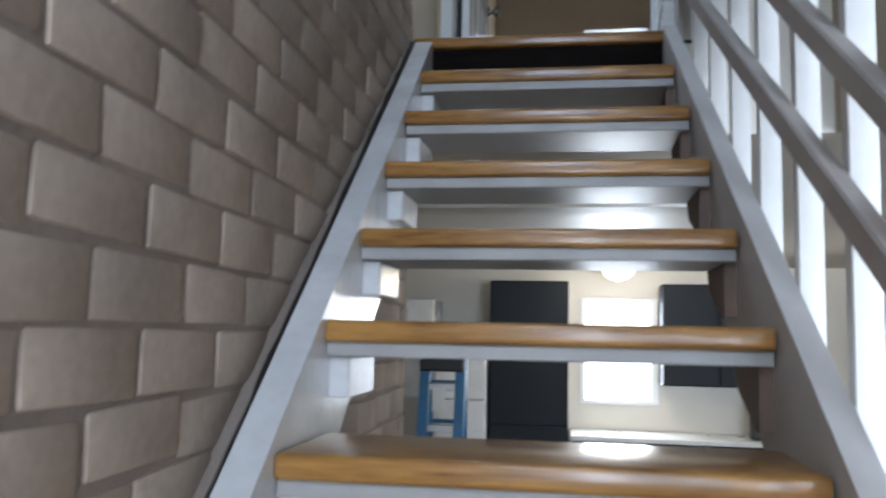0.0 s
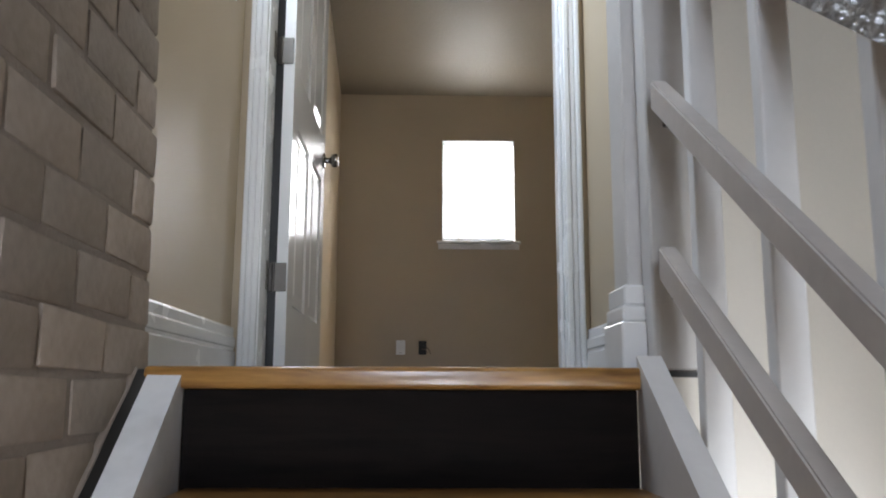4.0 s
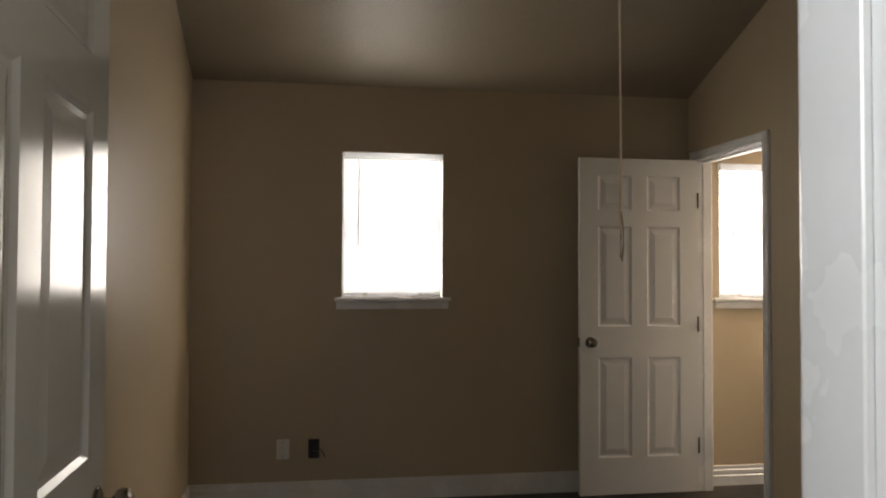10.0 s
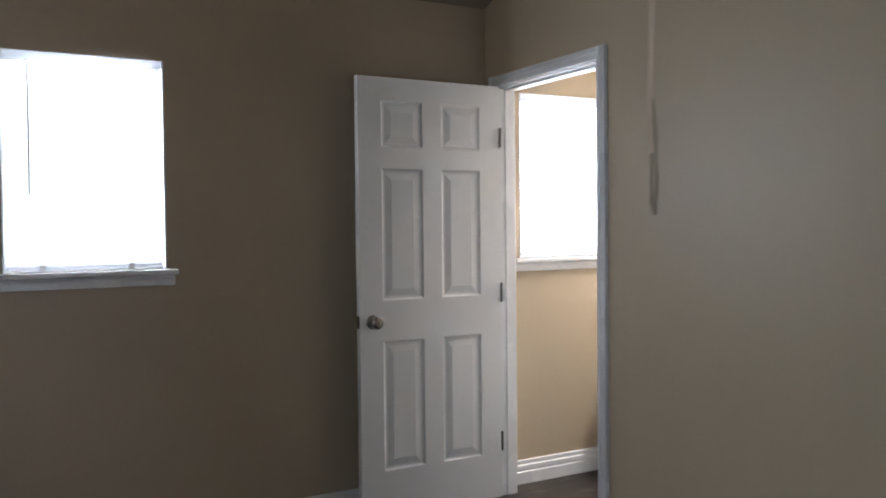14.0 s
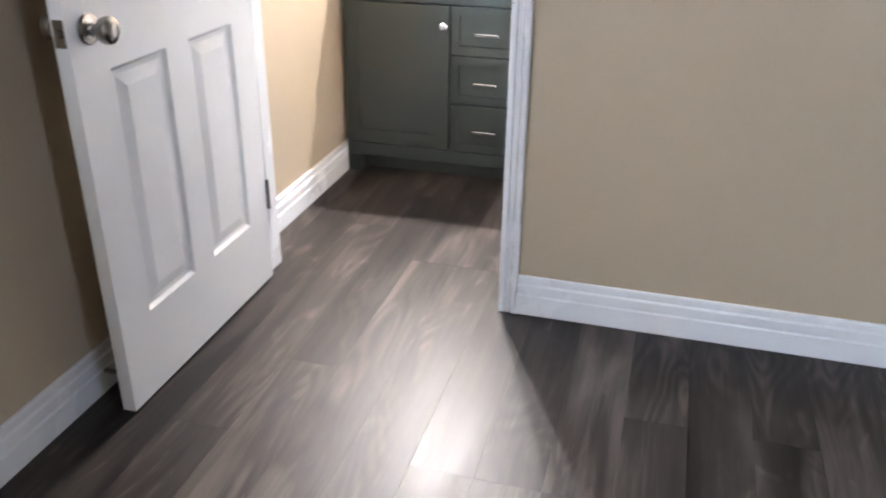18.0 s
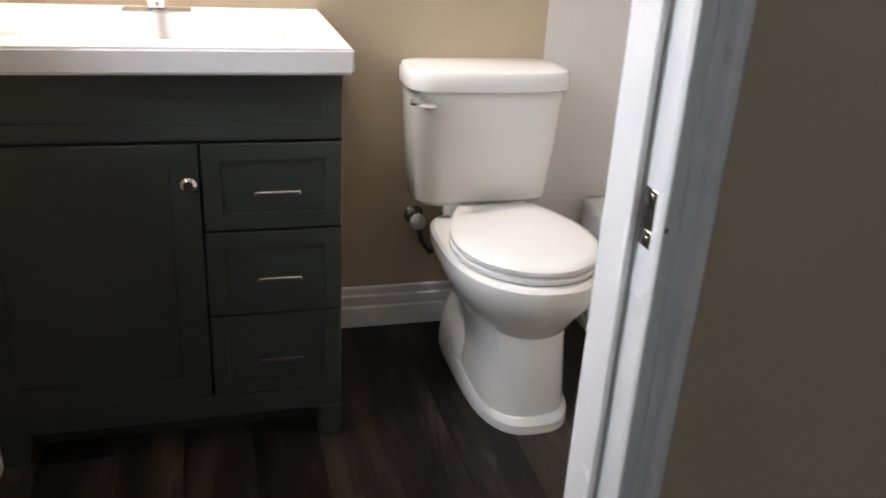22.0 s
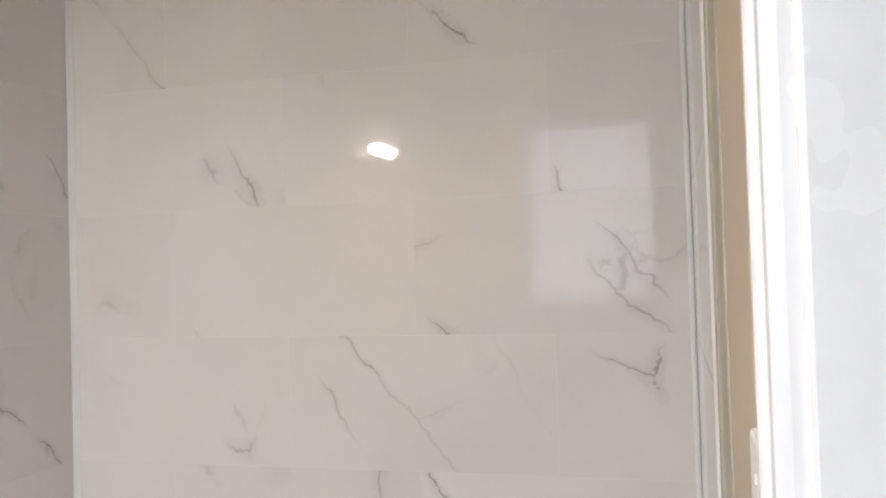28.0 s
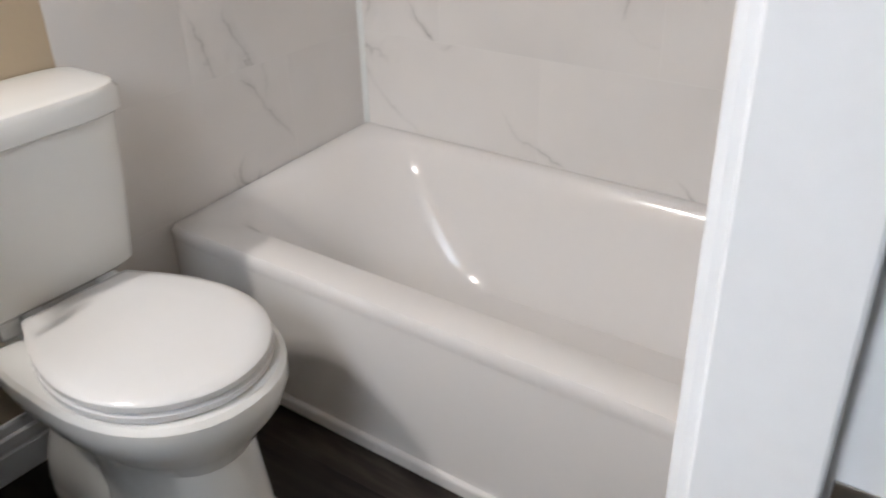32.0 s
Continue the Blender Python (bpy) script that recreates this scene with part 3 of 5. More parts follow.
# ---- trim ----


def skirt(x0, y0, x1, y1, nx, ny, h=0.125):
    """A stepped baseboard on a wall between two places; (nx, ny) points into the room."""
    prof = [(0, 0), (0.016, 0), (0.017, 0.02), (0.017, 0.50), (0.014, 0.52), (0.0125, 0.53), (0.0125, 0.585), (0.0155, 0.60), (0.016, 0.62), (0.0155, 0.77), (0.012, 0.80), (0.0095, 0.81), (0.0095, 0.96), (0.007, 1.0), (0, 1.0)]
    if nx:
        return prism([(x0 + nx * d, z * h) for d, z in prof], "y", min(y0, y1), max(y0, y1))
    return prism([(y0 + ny * d, z * h) for d, z in prof], "x", min(x0, x1), max(x0, x1))


setting("baseboard_far", join(skirt(XL, YF, XR, YF, 0, -1)), TRIM, "white stepped baseboard")
setting("baseboard_left", skirt(XL, YD + 0.01, XL, YF - 0.017, 1, 0), TRIM)
setting("baseboard_right", skirt(XR, YD + 0.02, XR, 4.537, -1, 0), TRIM)
setting("baseboard_door_wall", join(skirt(0.96, YD, XR - 0.017, YD, 0, 1)), TRIM)
setting("baseboard_landing_left", skirt(-0.12, 0.08, -0.12, 1.125, 1, 0, 0.145), TRIM)
setting("baseboard_landing_right", skirt(0.936, 0.24, 0.936, 1.128, -1, 0, 0.145), TRIM)
setting("baseboard_bath_north", skirt(BW + 0.02, YF, 4.29, YF, 0, -1), TRIM)
setting("baseboard_bath_east", skirt(BE, 3.97, BE, 4.74, -1, 0), TRIM)


def casing_y(y, n, a, b, top, w=0.062):
    """Fluted door casing on a wall face at y round an opening from x = a to b; n is the side it stands on."""
    prof = [(0, 0), (0, 0.010), (0.03, 0.016), (0.06, 0.017), (0.29, 0.017), (0.33, 0.014), (0.345, 0.011), (0.38, 0.011), (0.40, 0.014), (0.60, 0.0145), (0.625, 0.011), (0.68, 0.010), (0.70, 0.013), (0.74, 0.018), (0.80, 0.0195), (0.93, 0.0195), (0.98, 0.017), (1, 0.012), (1, 0)]
    return [("side_casing", prism([(a - f * w, y + n * d) for f, d in prof], "z", 0, top + w)), ("side_casing", prism([(b + f * w, y + n * d) for f, d in prof], "z", 0, top + w)),
            ("head_casing", prism([(y + n * d, top + f * w) for f, d in prof], "x", a, b))]


def trim_set(name, pieces, label="", mat=None):
    """Trim round an opening, each board a part."""
    root = tagged(thing(name, 0, 0, 0, label, "trim"), kind="structure")
    for nm, bm in pieces:
        part(nm, bm, mat or TRIM, root)
    return root


def casing_x(x, n, a, b, top, w=0.055, s=1.0):
    swap = Matrix(((0, 1, 0, 0), (1, 0, 0, 0), (0, 0, 1, 0), (0, 0, 0, 1)))
    return [(nm, flip(moved(bm, swap))) for nm, bm in casing_y(x, n * s, a, b, top, w)]


def flip(bm):
    bmesh.ops.recalc_face_normals(bm, faces=bm.faces)
    return bm


landing_casing = trim_set("door_casing_landing", casing_y(1.13, -1, -0.045, 0.868, 2.045, 0.052), "white fluted door casing with small dark nicks")
trim_set("door_casing_bedroom", casing_y(YD, 1, -0.045, 0.868, 2.045, 0.052), "white fluted casing of the bedroom doorway")
bedroom_jamb = trim_set("door_jamb_bedroom", [("side_jamb", bx(-0.060, -0.040, 1.128, 1.257, 0, 2.04, 0.001)), ("side_jamb", bx(0.862, 0.886, 1.128, 1.257, 0, 2.04, 0.001)),
                               ("head_jamb", bx(-0.060, 0.886, 1.128, 1.257, 2.04, 2.06, 0.001)), ("stop_strip", bx(0.851, 0.862, 1.15, 1.205, 0, 2.04, 0.002))], "white painted bedroom door jamb")
trim_set("door_casing_bath", casing_x(XR, -1, 4.592, 5.371, 2.040), "white fluted casing of the bathroom doorway")
trim_set("door_casing_bath_inner", casing_x(BW, 1, 4.5925, 5.3715, 2.040, 0.050, 0.85), "white casing inside the bathroom")
JX0, JX1 = XR - 0.002, BW + 0.002
trim_set("door_jamb_bath", [("side_jamb", bx(JX0, JX1, 4.567, 4.587, 0, 2.035, 0.001)), ("side_jamb", bx(JX0, JX1, 5.366, 5.386, 0, 2.035, 0.001)), ("head_jamb", bx(JX0, JX1, 4.567, 5.386, 2.035, 2.055, 0.001)),
                            ("stop_strip", join(bx(2.831, JX1 + 0.001, 4.590, 4.5975, 0, 2.035, 0.0025, 2), bx(2.840, JX1, 4.587, 4.5901, 0, 2.035))), ("stop_strip", bx(2.834, JX1 + 0.001, 5.356, 5.366, 0, 2.035, 0.003, 2)),
                            ("stop_strip", bx(2.834, JX1 + 0.001, 4.597, 5.356, 2.025, 2.035, 0.003, 2))], "white painted bathroom door jamb")

# black strip added behind the jamb: it paints the dark of the hinge gap
part("hinge_gap_shade", bx(-0.075, -0.0175, 1.277, 1.290, 0.012, 2.03, 0.002), BLACK, bedroom_jamb, "black strip standing in for the shade in the hinge gap")
for x, y, z, s in ((0.8645, 1.150, 1.085, 0.004), (0.8645, 1.150, 1.018, 0.0025), (0.884, 1.113, 1.012, 0.002), (0.915, 1.110, 0.90, 0.0018)):
    part("nick", moved(lathe([(0.3, -0.3), (1.0, 0), (0.7, 0.4)], 7), Matrix.Translation((x, y, z)) @ Matrix.Diagonal((s, s, s * 1.7, 1))), BLACK, landing_casing, "dark nick in the paint")

# ---- windows ----


def window(name, w, shut, ajar):
    x0, x1, z0, z1 = w
    root = tagged(thing(name, (x0 + x1) / 2, YF, z0, "white window with closed blinds, glowing with daylight", "window"), kind="structure")
    part("window_frame", join(bx(x0, x0 + 0.035, 5.56, 5.61, z0, z1, 0.003), bx(x1 - 0.035, x1, 5.56, 5.61, z0, z1, 0.003),
                              bx(x0 + 0.035, x1 - 0.035, 5.56, 5.61, z0, z0 + 0.04, 0.003), bx(x0 + 0.035, x1 - 0.035, 5.56, 5.61, z1 - 0.04, z1, 0.003),
                              bx(x0 + 0.035, x1 - 0.035, 5.565, 5.605, (z0 + z1) / 2 - 0.02, (z0 + z1) / 2 + 0.02, 0.003)), TRIM, root)
    for a, b in ((z0 + 0.04, (z0 + z1) / 2 - 0.02), ((z0 + z1) / 2 + 0.02, z1 - 0.04)):
        pane = part("pane", bx(x0 + 0.035, x1 - 0.035, 5.583, 5.587, a, b), GLASS, root)
        pane.visible_shadow = False
    part("reveal", join(bx(x0, x0 + 0.006, YF - 0.002, 5.56, z0, z1), bx(x1 - 0.006, x1, YF - 0.002, 5.56, z0, z1), bx(x0 + 0.006, x1 - 0.006, YF - 0.002, 5.56, z1 - 0.006, z1)), TRIM, root)
    part("window_sill", bx(x0 - 0.042, x1 + 0.042, YF - 0.035, 5.56, z0 - 0.022, z0, 0.006, 3), TRIM, root)
    part("apron", join(bx(x0 - 0.03, x1 + 0.03, YF - 0.016, YF, z0 - 0.068, z0 - 0.024, 0.004, 2), bx(x0 - 0.028, x1 + 0.028, YF - 0.022, YF, z0 - 0.042, z0 - 0.030, 0.004, 2)), TRIM, root)
    blind = thing("window_blind", (x0 + x1) / 2, 5.51, z1, "closed white slatted blind in a window", "blind", "window blinds")
    part("head_rail", bx(x0 + 0.010, x1 - 0.010, 5.468, 5.515, z1 - 0.038, z1 - 0.006, 0.003), BLIND, blind)
    part("bottom_rail", bx(x0 + 0.015, x1 - 0.015, 5.472, 5.500, z0 + 0.010, z0 + 0.026, 0.004, 2), BLIND, blind)
    slats, z = {}, z0 + 0.035
    while z < z1 - 0.045:
        tilt = shut if z < z0 + 0.36 * (z1 - z0) else ajar
        if tilt not in slats:
            slats[tilt] = mesh_of("slat", moved(bx(x0 + 0.015, x1 - 0.015, -0.013, 0.013, -0.0008, 0.0008), Matrix.Rotation(radians(tilt), 4, "X")), BLIND)
        share("slat", slats[tilt], blind, Matrix.Translation((0, 5.505, z)))
        z += 0.0215
    part("wand", pipe([(x0 + 0.10, 5.470, z1 - 0.04), (x0 + 0.10, 5.468, z1 - 0.30), (x0 + 0.098, 5.470, z1 - 0.56)], 0.004, 6), PLATE, blind, "clear tilt wand")
    for c in (x0 + 0.14, x1 - 0.14):
        part("clip", bx(c - 0.012, c + 0.012, 5.470, 5.474, z0 + 0.004, z0 + 0.030, 0.001), PLATE, blind)
    return root


window("window_1", W1, 68, 68)
window("window_2", W2, 49, 40)
kw = tagged(thing("window_kitchen", 0.935, 5.4, KW[2], "bright kitchen window with a white frame", "window"), kind="structure")
part("window_frame", join(bx(KW[0] - 0.03, KW[0] + 0.012, 5.375, 5.40, KW[2] - 0.03, KW[3] + 0.03, 0.003), bx(KW[1] - 0.012, KW[1] + 0.05, 5.375, 5.40, KW[2] - 0.03, KW[3] + 0.03, 0.003),
                          bx(KW[0] + 0.012, KW[1] - 0.012, 5.375, 5.40, KW[3] - 0.01, KW[3] + 0.03, 0.003), bx(KW[0] + 0.012, KW[1] - 0.012, 5.375, 5.40, KW[2] - 0.03, KW[2] + 0.01, 0.003)), TRIM, kw)
part("pane", bx(KW[0], KW[1], 5.50, 5.504, KW[2], KW[3]), GLASS, kw).visible_shadow = False
fw = tagged(thing("window_front", 2.1, -5.5, -1.65, "wide front window of the lower room", "window"), kind="structure")
for a, b in ((0.7, 2.0), (2.0, 3.3)):
    part("window_frame", join(bx(a, a + 0.05, -5.59, -5.53, -1.65, -0.35, 0.003), bx(b - 0.05, b, -5.59, -5.53, -1.65, -0.35, 0.003), bx(a + 0.05, b - 0.05, -5.59, -5.53, -1.65, -1.6, 0.003), bx(a + 0.05, b - 0.05, -5.59, -5.53, -0.4, -0.35, 0.003)), TRIM, fw)
    part("pane", bx(a + 0.05, b - 0.05, -5.562, -5.558, -1.6, -0.4), GLASS, fw).visible_shadow = False

# window added out of view, so that the stairwell fill has an opening
hw = tagged(thing("added_window_stairwell", 0.55, -4.05, SF[2], "assumed high window, out of view, that lights the stair posts", "window"), kind="structure")
part("window_frame", join(bx(SF[0], SF[0] + 0.05, -4.09, -4.03, SF[2], SF[3], 0.003), bx(SF[1] - 0.05, SF[1], -4.09, -4.03, SF[2], SF[3], 0.003), bx(SF[0] + 0.05, SF[1] - 0.05, -4.09, -4.03, SF[2], SF[2] + 0.05, 0.003), bx(SF[0] + 0.05, SF[1] - 0.05, -4.09, -4.03, SF[3] - 0.05, SF[3], 0.003)), TRIM, hw)
part("pane", bx(SF[0] + 0.05, SF[1] - 0.05, -4.062, -4.058, SF[2] + 0.05, SF[3] - 0.05), GLASS, hw).visible_shadow = False

# ---- doors ----


def knob_bm(side):
    """A round door knob on its rose; it sticks out along side * Y."""
    prof = [(0.031, 0), (0.033, 0.004), (0.030, 0.008), (0.013, 0.011), (0.011, 0.026), (0.016, 0.031), (0.026, 0.038), (0.029, 0.048), (0.027, 0.058), (0.019, 0.064), (0.009, 0.065)]
    return moved(lathe(prof, 24), Matrix.Rotation(radians(-90 if side > 0 else 90), 4, "X"))


def six_panel_door(name, w, m, hinge_side, label, hinges=(0.28, 1.02, 1.78), reach=0.034):
    """A moulded door leaf. Local X runs from the hinge to the latch edge, local Y through the leaf (0 to 0.035), Z up."""
    h, t = 2.03, 0.035
    root = new(name)
    root.empty_display_size = 0.05
    root.matrix_basis = m
    tagged(root, label, "door")

    def put(nm, bm, mat, parent=root, lab="", smooth=False):
        ob = new(nm, mesh_of(nm, bm, mat, smooth))
        ob.parent = parent
        return tagged(ob, lab)
    st, mu = 0.115, 0.100
    pw = (w - 2 * st - mu) / 2
    cols = [(st, st + pw), (st + pw + mu, w - st)]
    rows = [(0.222, 0.822), (1.010, 1.615), (1.712, 1.925)]
    frame_parts = [bx(0, st, 0, t, 0, h), bx(w - st, w, 0, t, 0, h), bx(st, w - st, 0, t, 0, rows[0][0]), bx(st, w - st, 0, t, rows[0][1], rows[1][0]),
                   bx(st, w - st, 0, t, rows[1][1], rows[2][0]), bx(st, w - st, 0, t, rows[2][1], h)]
    frame_parts += [bx(st + pw, st + pw + mu, 0, t, a, b) for a, b in rows]
    put("leaf", join(*frame_parts), DOOR)
    for c0, c1 in cols:
        for r0, r1 in rows:
            bm = bmesh.new()
            for face_y, s in ((0, 1), (t, -1)):
                loops = []
                for inset, depth in ((0, 0), (0.010, 0.008), (0.020, 0.009), (0.046, 0.003), (0.050, 0.002)):
                    y = face_y + s * depth
                    loops.append([bm.verts.new(p) for p in ((c0 + inset, y, r0 + inset), (c1 - inset, y, r0 + inset), (c1 - inset, y, r1 - inset), (c0 + inset, y, r1 - inset))])
                for a, b in zip(loops, loops[1:]):
                    for i in range(4):
                        j = (i + 1) % 4
                        bm.faces.new((a[i], a[j], b[j], b[i]) if s > 0 else (a[j], a[i], b[i], b[j]))
                bm.faces.new(loops[-1] if s > 0 else list(reversed(loops[-1])))
            put("panel", bm, DOOR)
    kx, kz = w - 0.062, 0.915
    put("door_knob", moved(knob_bm(-1), Matrix.Translation((kx, 0, kz))), NICKEL, root, "satin nickel door knob", True)
    put("door_knob", moved(knob_bm(1), Matrix.Translation((kx, t, kz))), NICKEL, root, "satin nickel door knob", True)
    put("latch_plate", bx(w - 0.0005, w + 0.0025, 0.005, 0.030, kz - 0.028, kz + 0.028, 0.001), NICKEL)
    put("latch_bolt", bx(w + 0.002, w + 0.010, 0.011, 0.024, kz - 0.008, kz + 0.008, 0.002), NICKEL)
    for z in hinges:
        leafplate = join(bx(-0.003, 0.0, 0.004, reach, z - 0.045, z + 0.045, 0.001), moved(lathe([(0.0055, z - 0.047), (0.0055, z + 0.047)], 10), Matrix.Translation((-0.002, hinge_side, 0))))
        put("hinge", leafplate, HINGE, root, "satin nickel hinge")
    return root


# bedroom door, swung 90 degrees into the room: local X -> +y, local Y -> -x
door_1 = six_panel_door("door_1", 0.898, Matrix.Translation((0.018, 1.268, 0.008)) @ Matrix.Rotation(radians(90), 4, "Z"), 0.045,
                        "glossy white six-panel bedroom door standing open", (0.305, 1.050, 1.80), 0.056)
# bathroom door, swung back along the far wall: local X -> -x, local Y -> -y
door_2 = six_panel_door("door_2", 0.755, Matrix.Translation((2.785, 5.370, 0.008)) @ Matrix.Rotation(radians(180), 4, "Z"), 0.039,
                        "white six-panel bathroom door folded back against the wall")


def jamb_hinge(x0, x1, y0, y1, z):
    root = thing("jamb_hinge", (x0 + x1) / 2, (y0 + y1) / 2, z, "satin nickel hinge leaf on a white door jamb", "hinge", "hinge leaves")
    part("leaf_plate", bx(x0, x1, y0, y1, z - 0.045, z + 0.045, 0.001), HINGE, root)
    for dz in (-0.03, 0.0, 0.03):
        part("screw", moved(lathe([(0.004, 0), (0.0035, 0.001), (0.002, 0.0013)], 8), Matrix.Translation((x1, (y0 + y1) / 2 + (0.006 if dz else -0.006), z + dz)) @ Matrix.Rotation(radians(90), 4, "Y")), NICKEL, root)


for z in (0.313, 1.058, 1.808):
    jamb_hinge(-0.0398, -0.0375, 1.212, 1.256, z)


def strike(m, label):
    root = thing("strike_plate", *m.translation, label, "strike plate", "strike plates")
    rows = [bx(-0.016, 0.016, 0, 0.0015, -0.030, -0.012, 0.0006), bx(-0.016, 0.016, 0, 0.0015, 0.012, 0.030, 0.0006), bx(-0.016, -0.008, 0, 0.0015, -0.012, 0.012), bx(0.008, 0.016, 0, 0.0015, -0.012, 0.012)]
    part("plate", moved(join(*rows), m), NICKEL, root)
    part("lip", moved(flip(prism([(0.0155, -0.024), (0.024, -0.022), (0.030, -0.014), (0.0325, 0.0), (0.030, 0.014), (0.024, 0.022), (0.0155, 0.024)], "y", -0.0012, 0.0013)), m), NICKEL, root, "curved lip")
    part("latch_hole", moved(bx(-0.008, 0.008, 0.0002, 0.0006, -0.012, 0.012), m), BLACK, root, "dark latch hole")
    for z in (-0.022, 0.022):
        part("screw", moved(moved(lathe([(0.004, 0), (0.003, 0.001)], 10), Matrix.Rotation(radians(-90), 4, "X")), m @ Matrix.Translation((0, 0.0015, z))), NICKEL, root)
    return root


strike(Matrix(((0, -1, 0, 0.862), (1, 0, 0, 1.232), (0, 0, 1, 0.905), (0, 0, 0, 1))), "satin nickel strike plate on the bedroom door jamb")
strike(Matrix(((-1, 0, 0, 2.812), (0, 1, 0, 4.587), (0, 0, 1, 0.908), (0, 0, 0, 1))), "satin nickel strike plate on the bathroom door jamb")

# ---- small things on the bedroom walls ----
outlet = thing("outlet_cover", 0.280, YF, 0.313, "blank white cover plate low on the tan wall", "outlet")
part("plate", bx(0.243, 0.317, YF - 0.006, YF, 0.255, 0.371, 0.003, 2), PLATE, outlet)
for z in (0.272, 0.354):
    part("screw", moved(lathe([(0.0035, 0), (0.003, 0.0012)], 8), Matrix.Translation((0.280, YF - 0.006, z)) @ Matrix.Rotation(radians(90), 4, "X")), NICKEL, outlet)
box = thing("open_wall_box", 0.457, YF, 0.310, "open black outlet box with loose wires in the tan wall", "outlet")
part("box_rim", join(bx(0.425, 0.431, YF - 0.010, YF, 0.256, 0.366, 0.001), bx(0.483, 0.489, YF - 0.010, YF, 0.256, 0.366, 0.001), bx(0.431, 0.483, YF - 0.010, YF, 0.360, 0.366, 0.001), bx(0.431, 0.483, YF - 0.010, YF, 0.256, 0.262, 0.001)), BLACK, box)
part("box_back", bx(0.431, 0.483, YF - 0.003, YF - 0.001, 0.262, 0.360), BLACK, box)
part("wire", pipe([(0.46, YF - 0.004, 0.33), (0.475, YF - 0.03, 0.325), (0.505, YF - 0.028, 0.30), (0.522, YF - 0.012, 0.262)], 0.003, 6), BLACK, box)
part("wire", pipe([(0.45, YF - 0.004, 0.30), (0.478, YF - 0.022, 0.298), (0.496, YF - 0.02, 0.27)], 0.0025, 6), CLEAT, box)
vent = thing("wall_vent", XR, 4.055, 2.56, "white slatted air vent high on the tan wall", "vent")
part("frame", join(bx(XR - 0.012, XR, 3.91, 4.20, 2.56, 2.585, 0.002), bx(XR - 0.012, XR, 3.91, 4.20, 2.735, 2.76, 0.002), bx(XR - 0.012, XR, 3.91, 3.935, 2.585, 2.735, 0.002), bx(XR - 0.012, XR, 4.175, 4.20, 2.585, 2.735, 0.002)), TRIM, vent)
part("backing", bx(XR - 0.004, XR - 0.001, 3.935, 4.175, 2.585, 2.735), BLACK, vent)
sl = mesh_of("slat", moved(bx(-0.007, 0.007, 3.935, 4.175, -0.0012, 0.0012), Matrix.Rotation(radians(35), 4, "Y")), TRIM)
for i in range(8):
    share("slat", sl, vent, Matrix.Translation((XR - 0.009, 0, 2.595 + i * 0.0185)))
CX, CY = 1.19, 2.56
cord = thing("pull_cord", CX, CY, 1.37, "thin pale pull cord hanging from the sloping ceiling", "cord")
part("string", pipe([(CX, CY, roof(CY)), (CX + 0.002, CY, 2.6), (CX, CY + 0.001, 2.0), (CX + 0.003, CY, 1.62), (CX - 0.001, CY, 1.50), (CX + 0.002, CY, 1.44)], 0.0032, 6), CORD, cord)
part("loop_end", pipe([(CX + 0.002, CY, 1.50), (CX + 0.008, CY + 0.001, 1.46), (CX + 0.009, CY, 1.41), (CX + 0.005, CY, 1.372), (CX + 0.001, CY, 1.385), (CX + 0.002, CY, 1.44)], 0.0026, 6), CORDEND, cord, "looped brown end of the cord")
part("hook_plate", moved(lathe([(0.02, -0.012), (0.02, 0.004)], 14), Matrix.Translation((CX, CY, roof(CY)))), TRIM, cord)
stop = thing("door_stop", 2.10, YF - 0.02, 0.06, "small dark spring door stop on the baseboard", "door stop")
part("spring", pipe([(2.10, YF - 0.016, 0.06), (2.10, YF - 0.075, 0.06)], 0.006, 8), NICKEL, stop)
part("tip", moved(lathe([(0.008, 0), (0.008, 0.012)], 10), Matrix.Translation((2.10, YF - 0.073, 0.06)) @ Matrix.Rotation(radians(90), 4, "X")), BLACK, stop)
for x, y, a in ((0.52, 4.75, 20), (1.02, 4.76, 70)):
    part("paper_scrap", moved(bx(-0.018, 0.018, -0.005, 0.005, 0.0, 0.004, 0.001), Matrix.Translation((x, y, 0.003)) @ Matrix.Rotation(radians(a), 4, "Z")), PLATE)
    tagged(scene.collection.objects[-1], "tiny white paper scrap lying on the dark floor", "scrap", "floor scraps")
sw = thing("light_switch", -0.12, 0.93, 1.16, "white double light switch plate on the landing wall", "light switch")
part("plate", bx(-0.12, -0.114, 0.880, 0.996, 1.094, 1.209, 0.003, 2), PLATE, sw)
for y in (0.907, 0.953):
    part("toggle", bx(-0.115, -0.102, y - 0.005, y + 0.005, 1.148, 1.168, 0.002), PLATE, sw)
sw2 = thing("light_switch", BW, 4.42, 1.20, "white light switch plate beside the bathroom door casing", "light switch")
part("plate", bx(BW, BW + 0.007, 4.385, 4.460, 1.140, 1.262, 0.003, 2), PLATE, sw2)
part("toggle", prism([(BW + 0.006, 1.190), (BW + 0.006, 1.212), (BW + 0.020, 1.217), (BW + 0.022, 1.209)], "y", 4.417, 4.428), PLATE, sw2)
for z in (1.162, 1.240):
    part("screw", moved(lathe([(0.0035, 0), (0.003, 0.0012)], 8), Matrix.Translation((BW + 0.007, 4.4225, z)) @ Matrix.Rotation(radians(90), 4, "Y")), PLATE, sw2)

# ---- stairs ----
SX0, SX1 = 0.06, 0.775
LEAN = 0.033      # the flight runs slightly askew to the brick wall
SHEAR = Matrix(((1, -LEAN, 0, 0), (0, 1, 0, 0), (0, 0, 1, 0), (0, 0, 0, 1)))
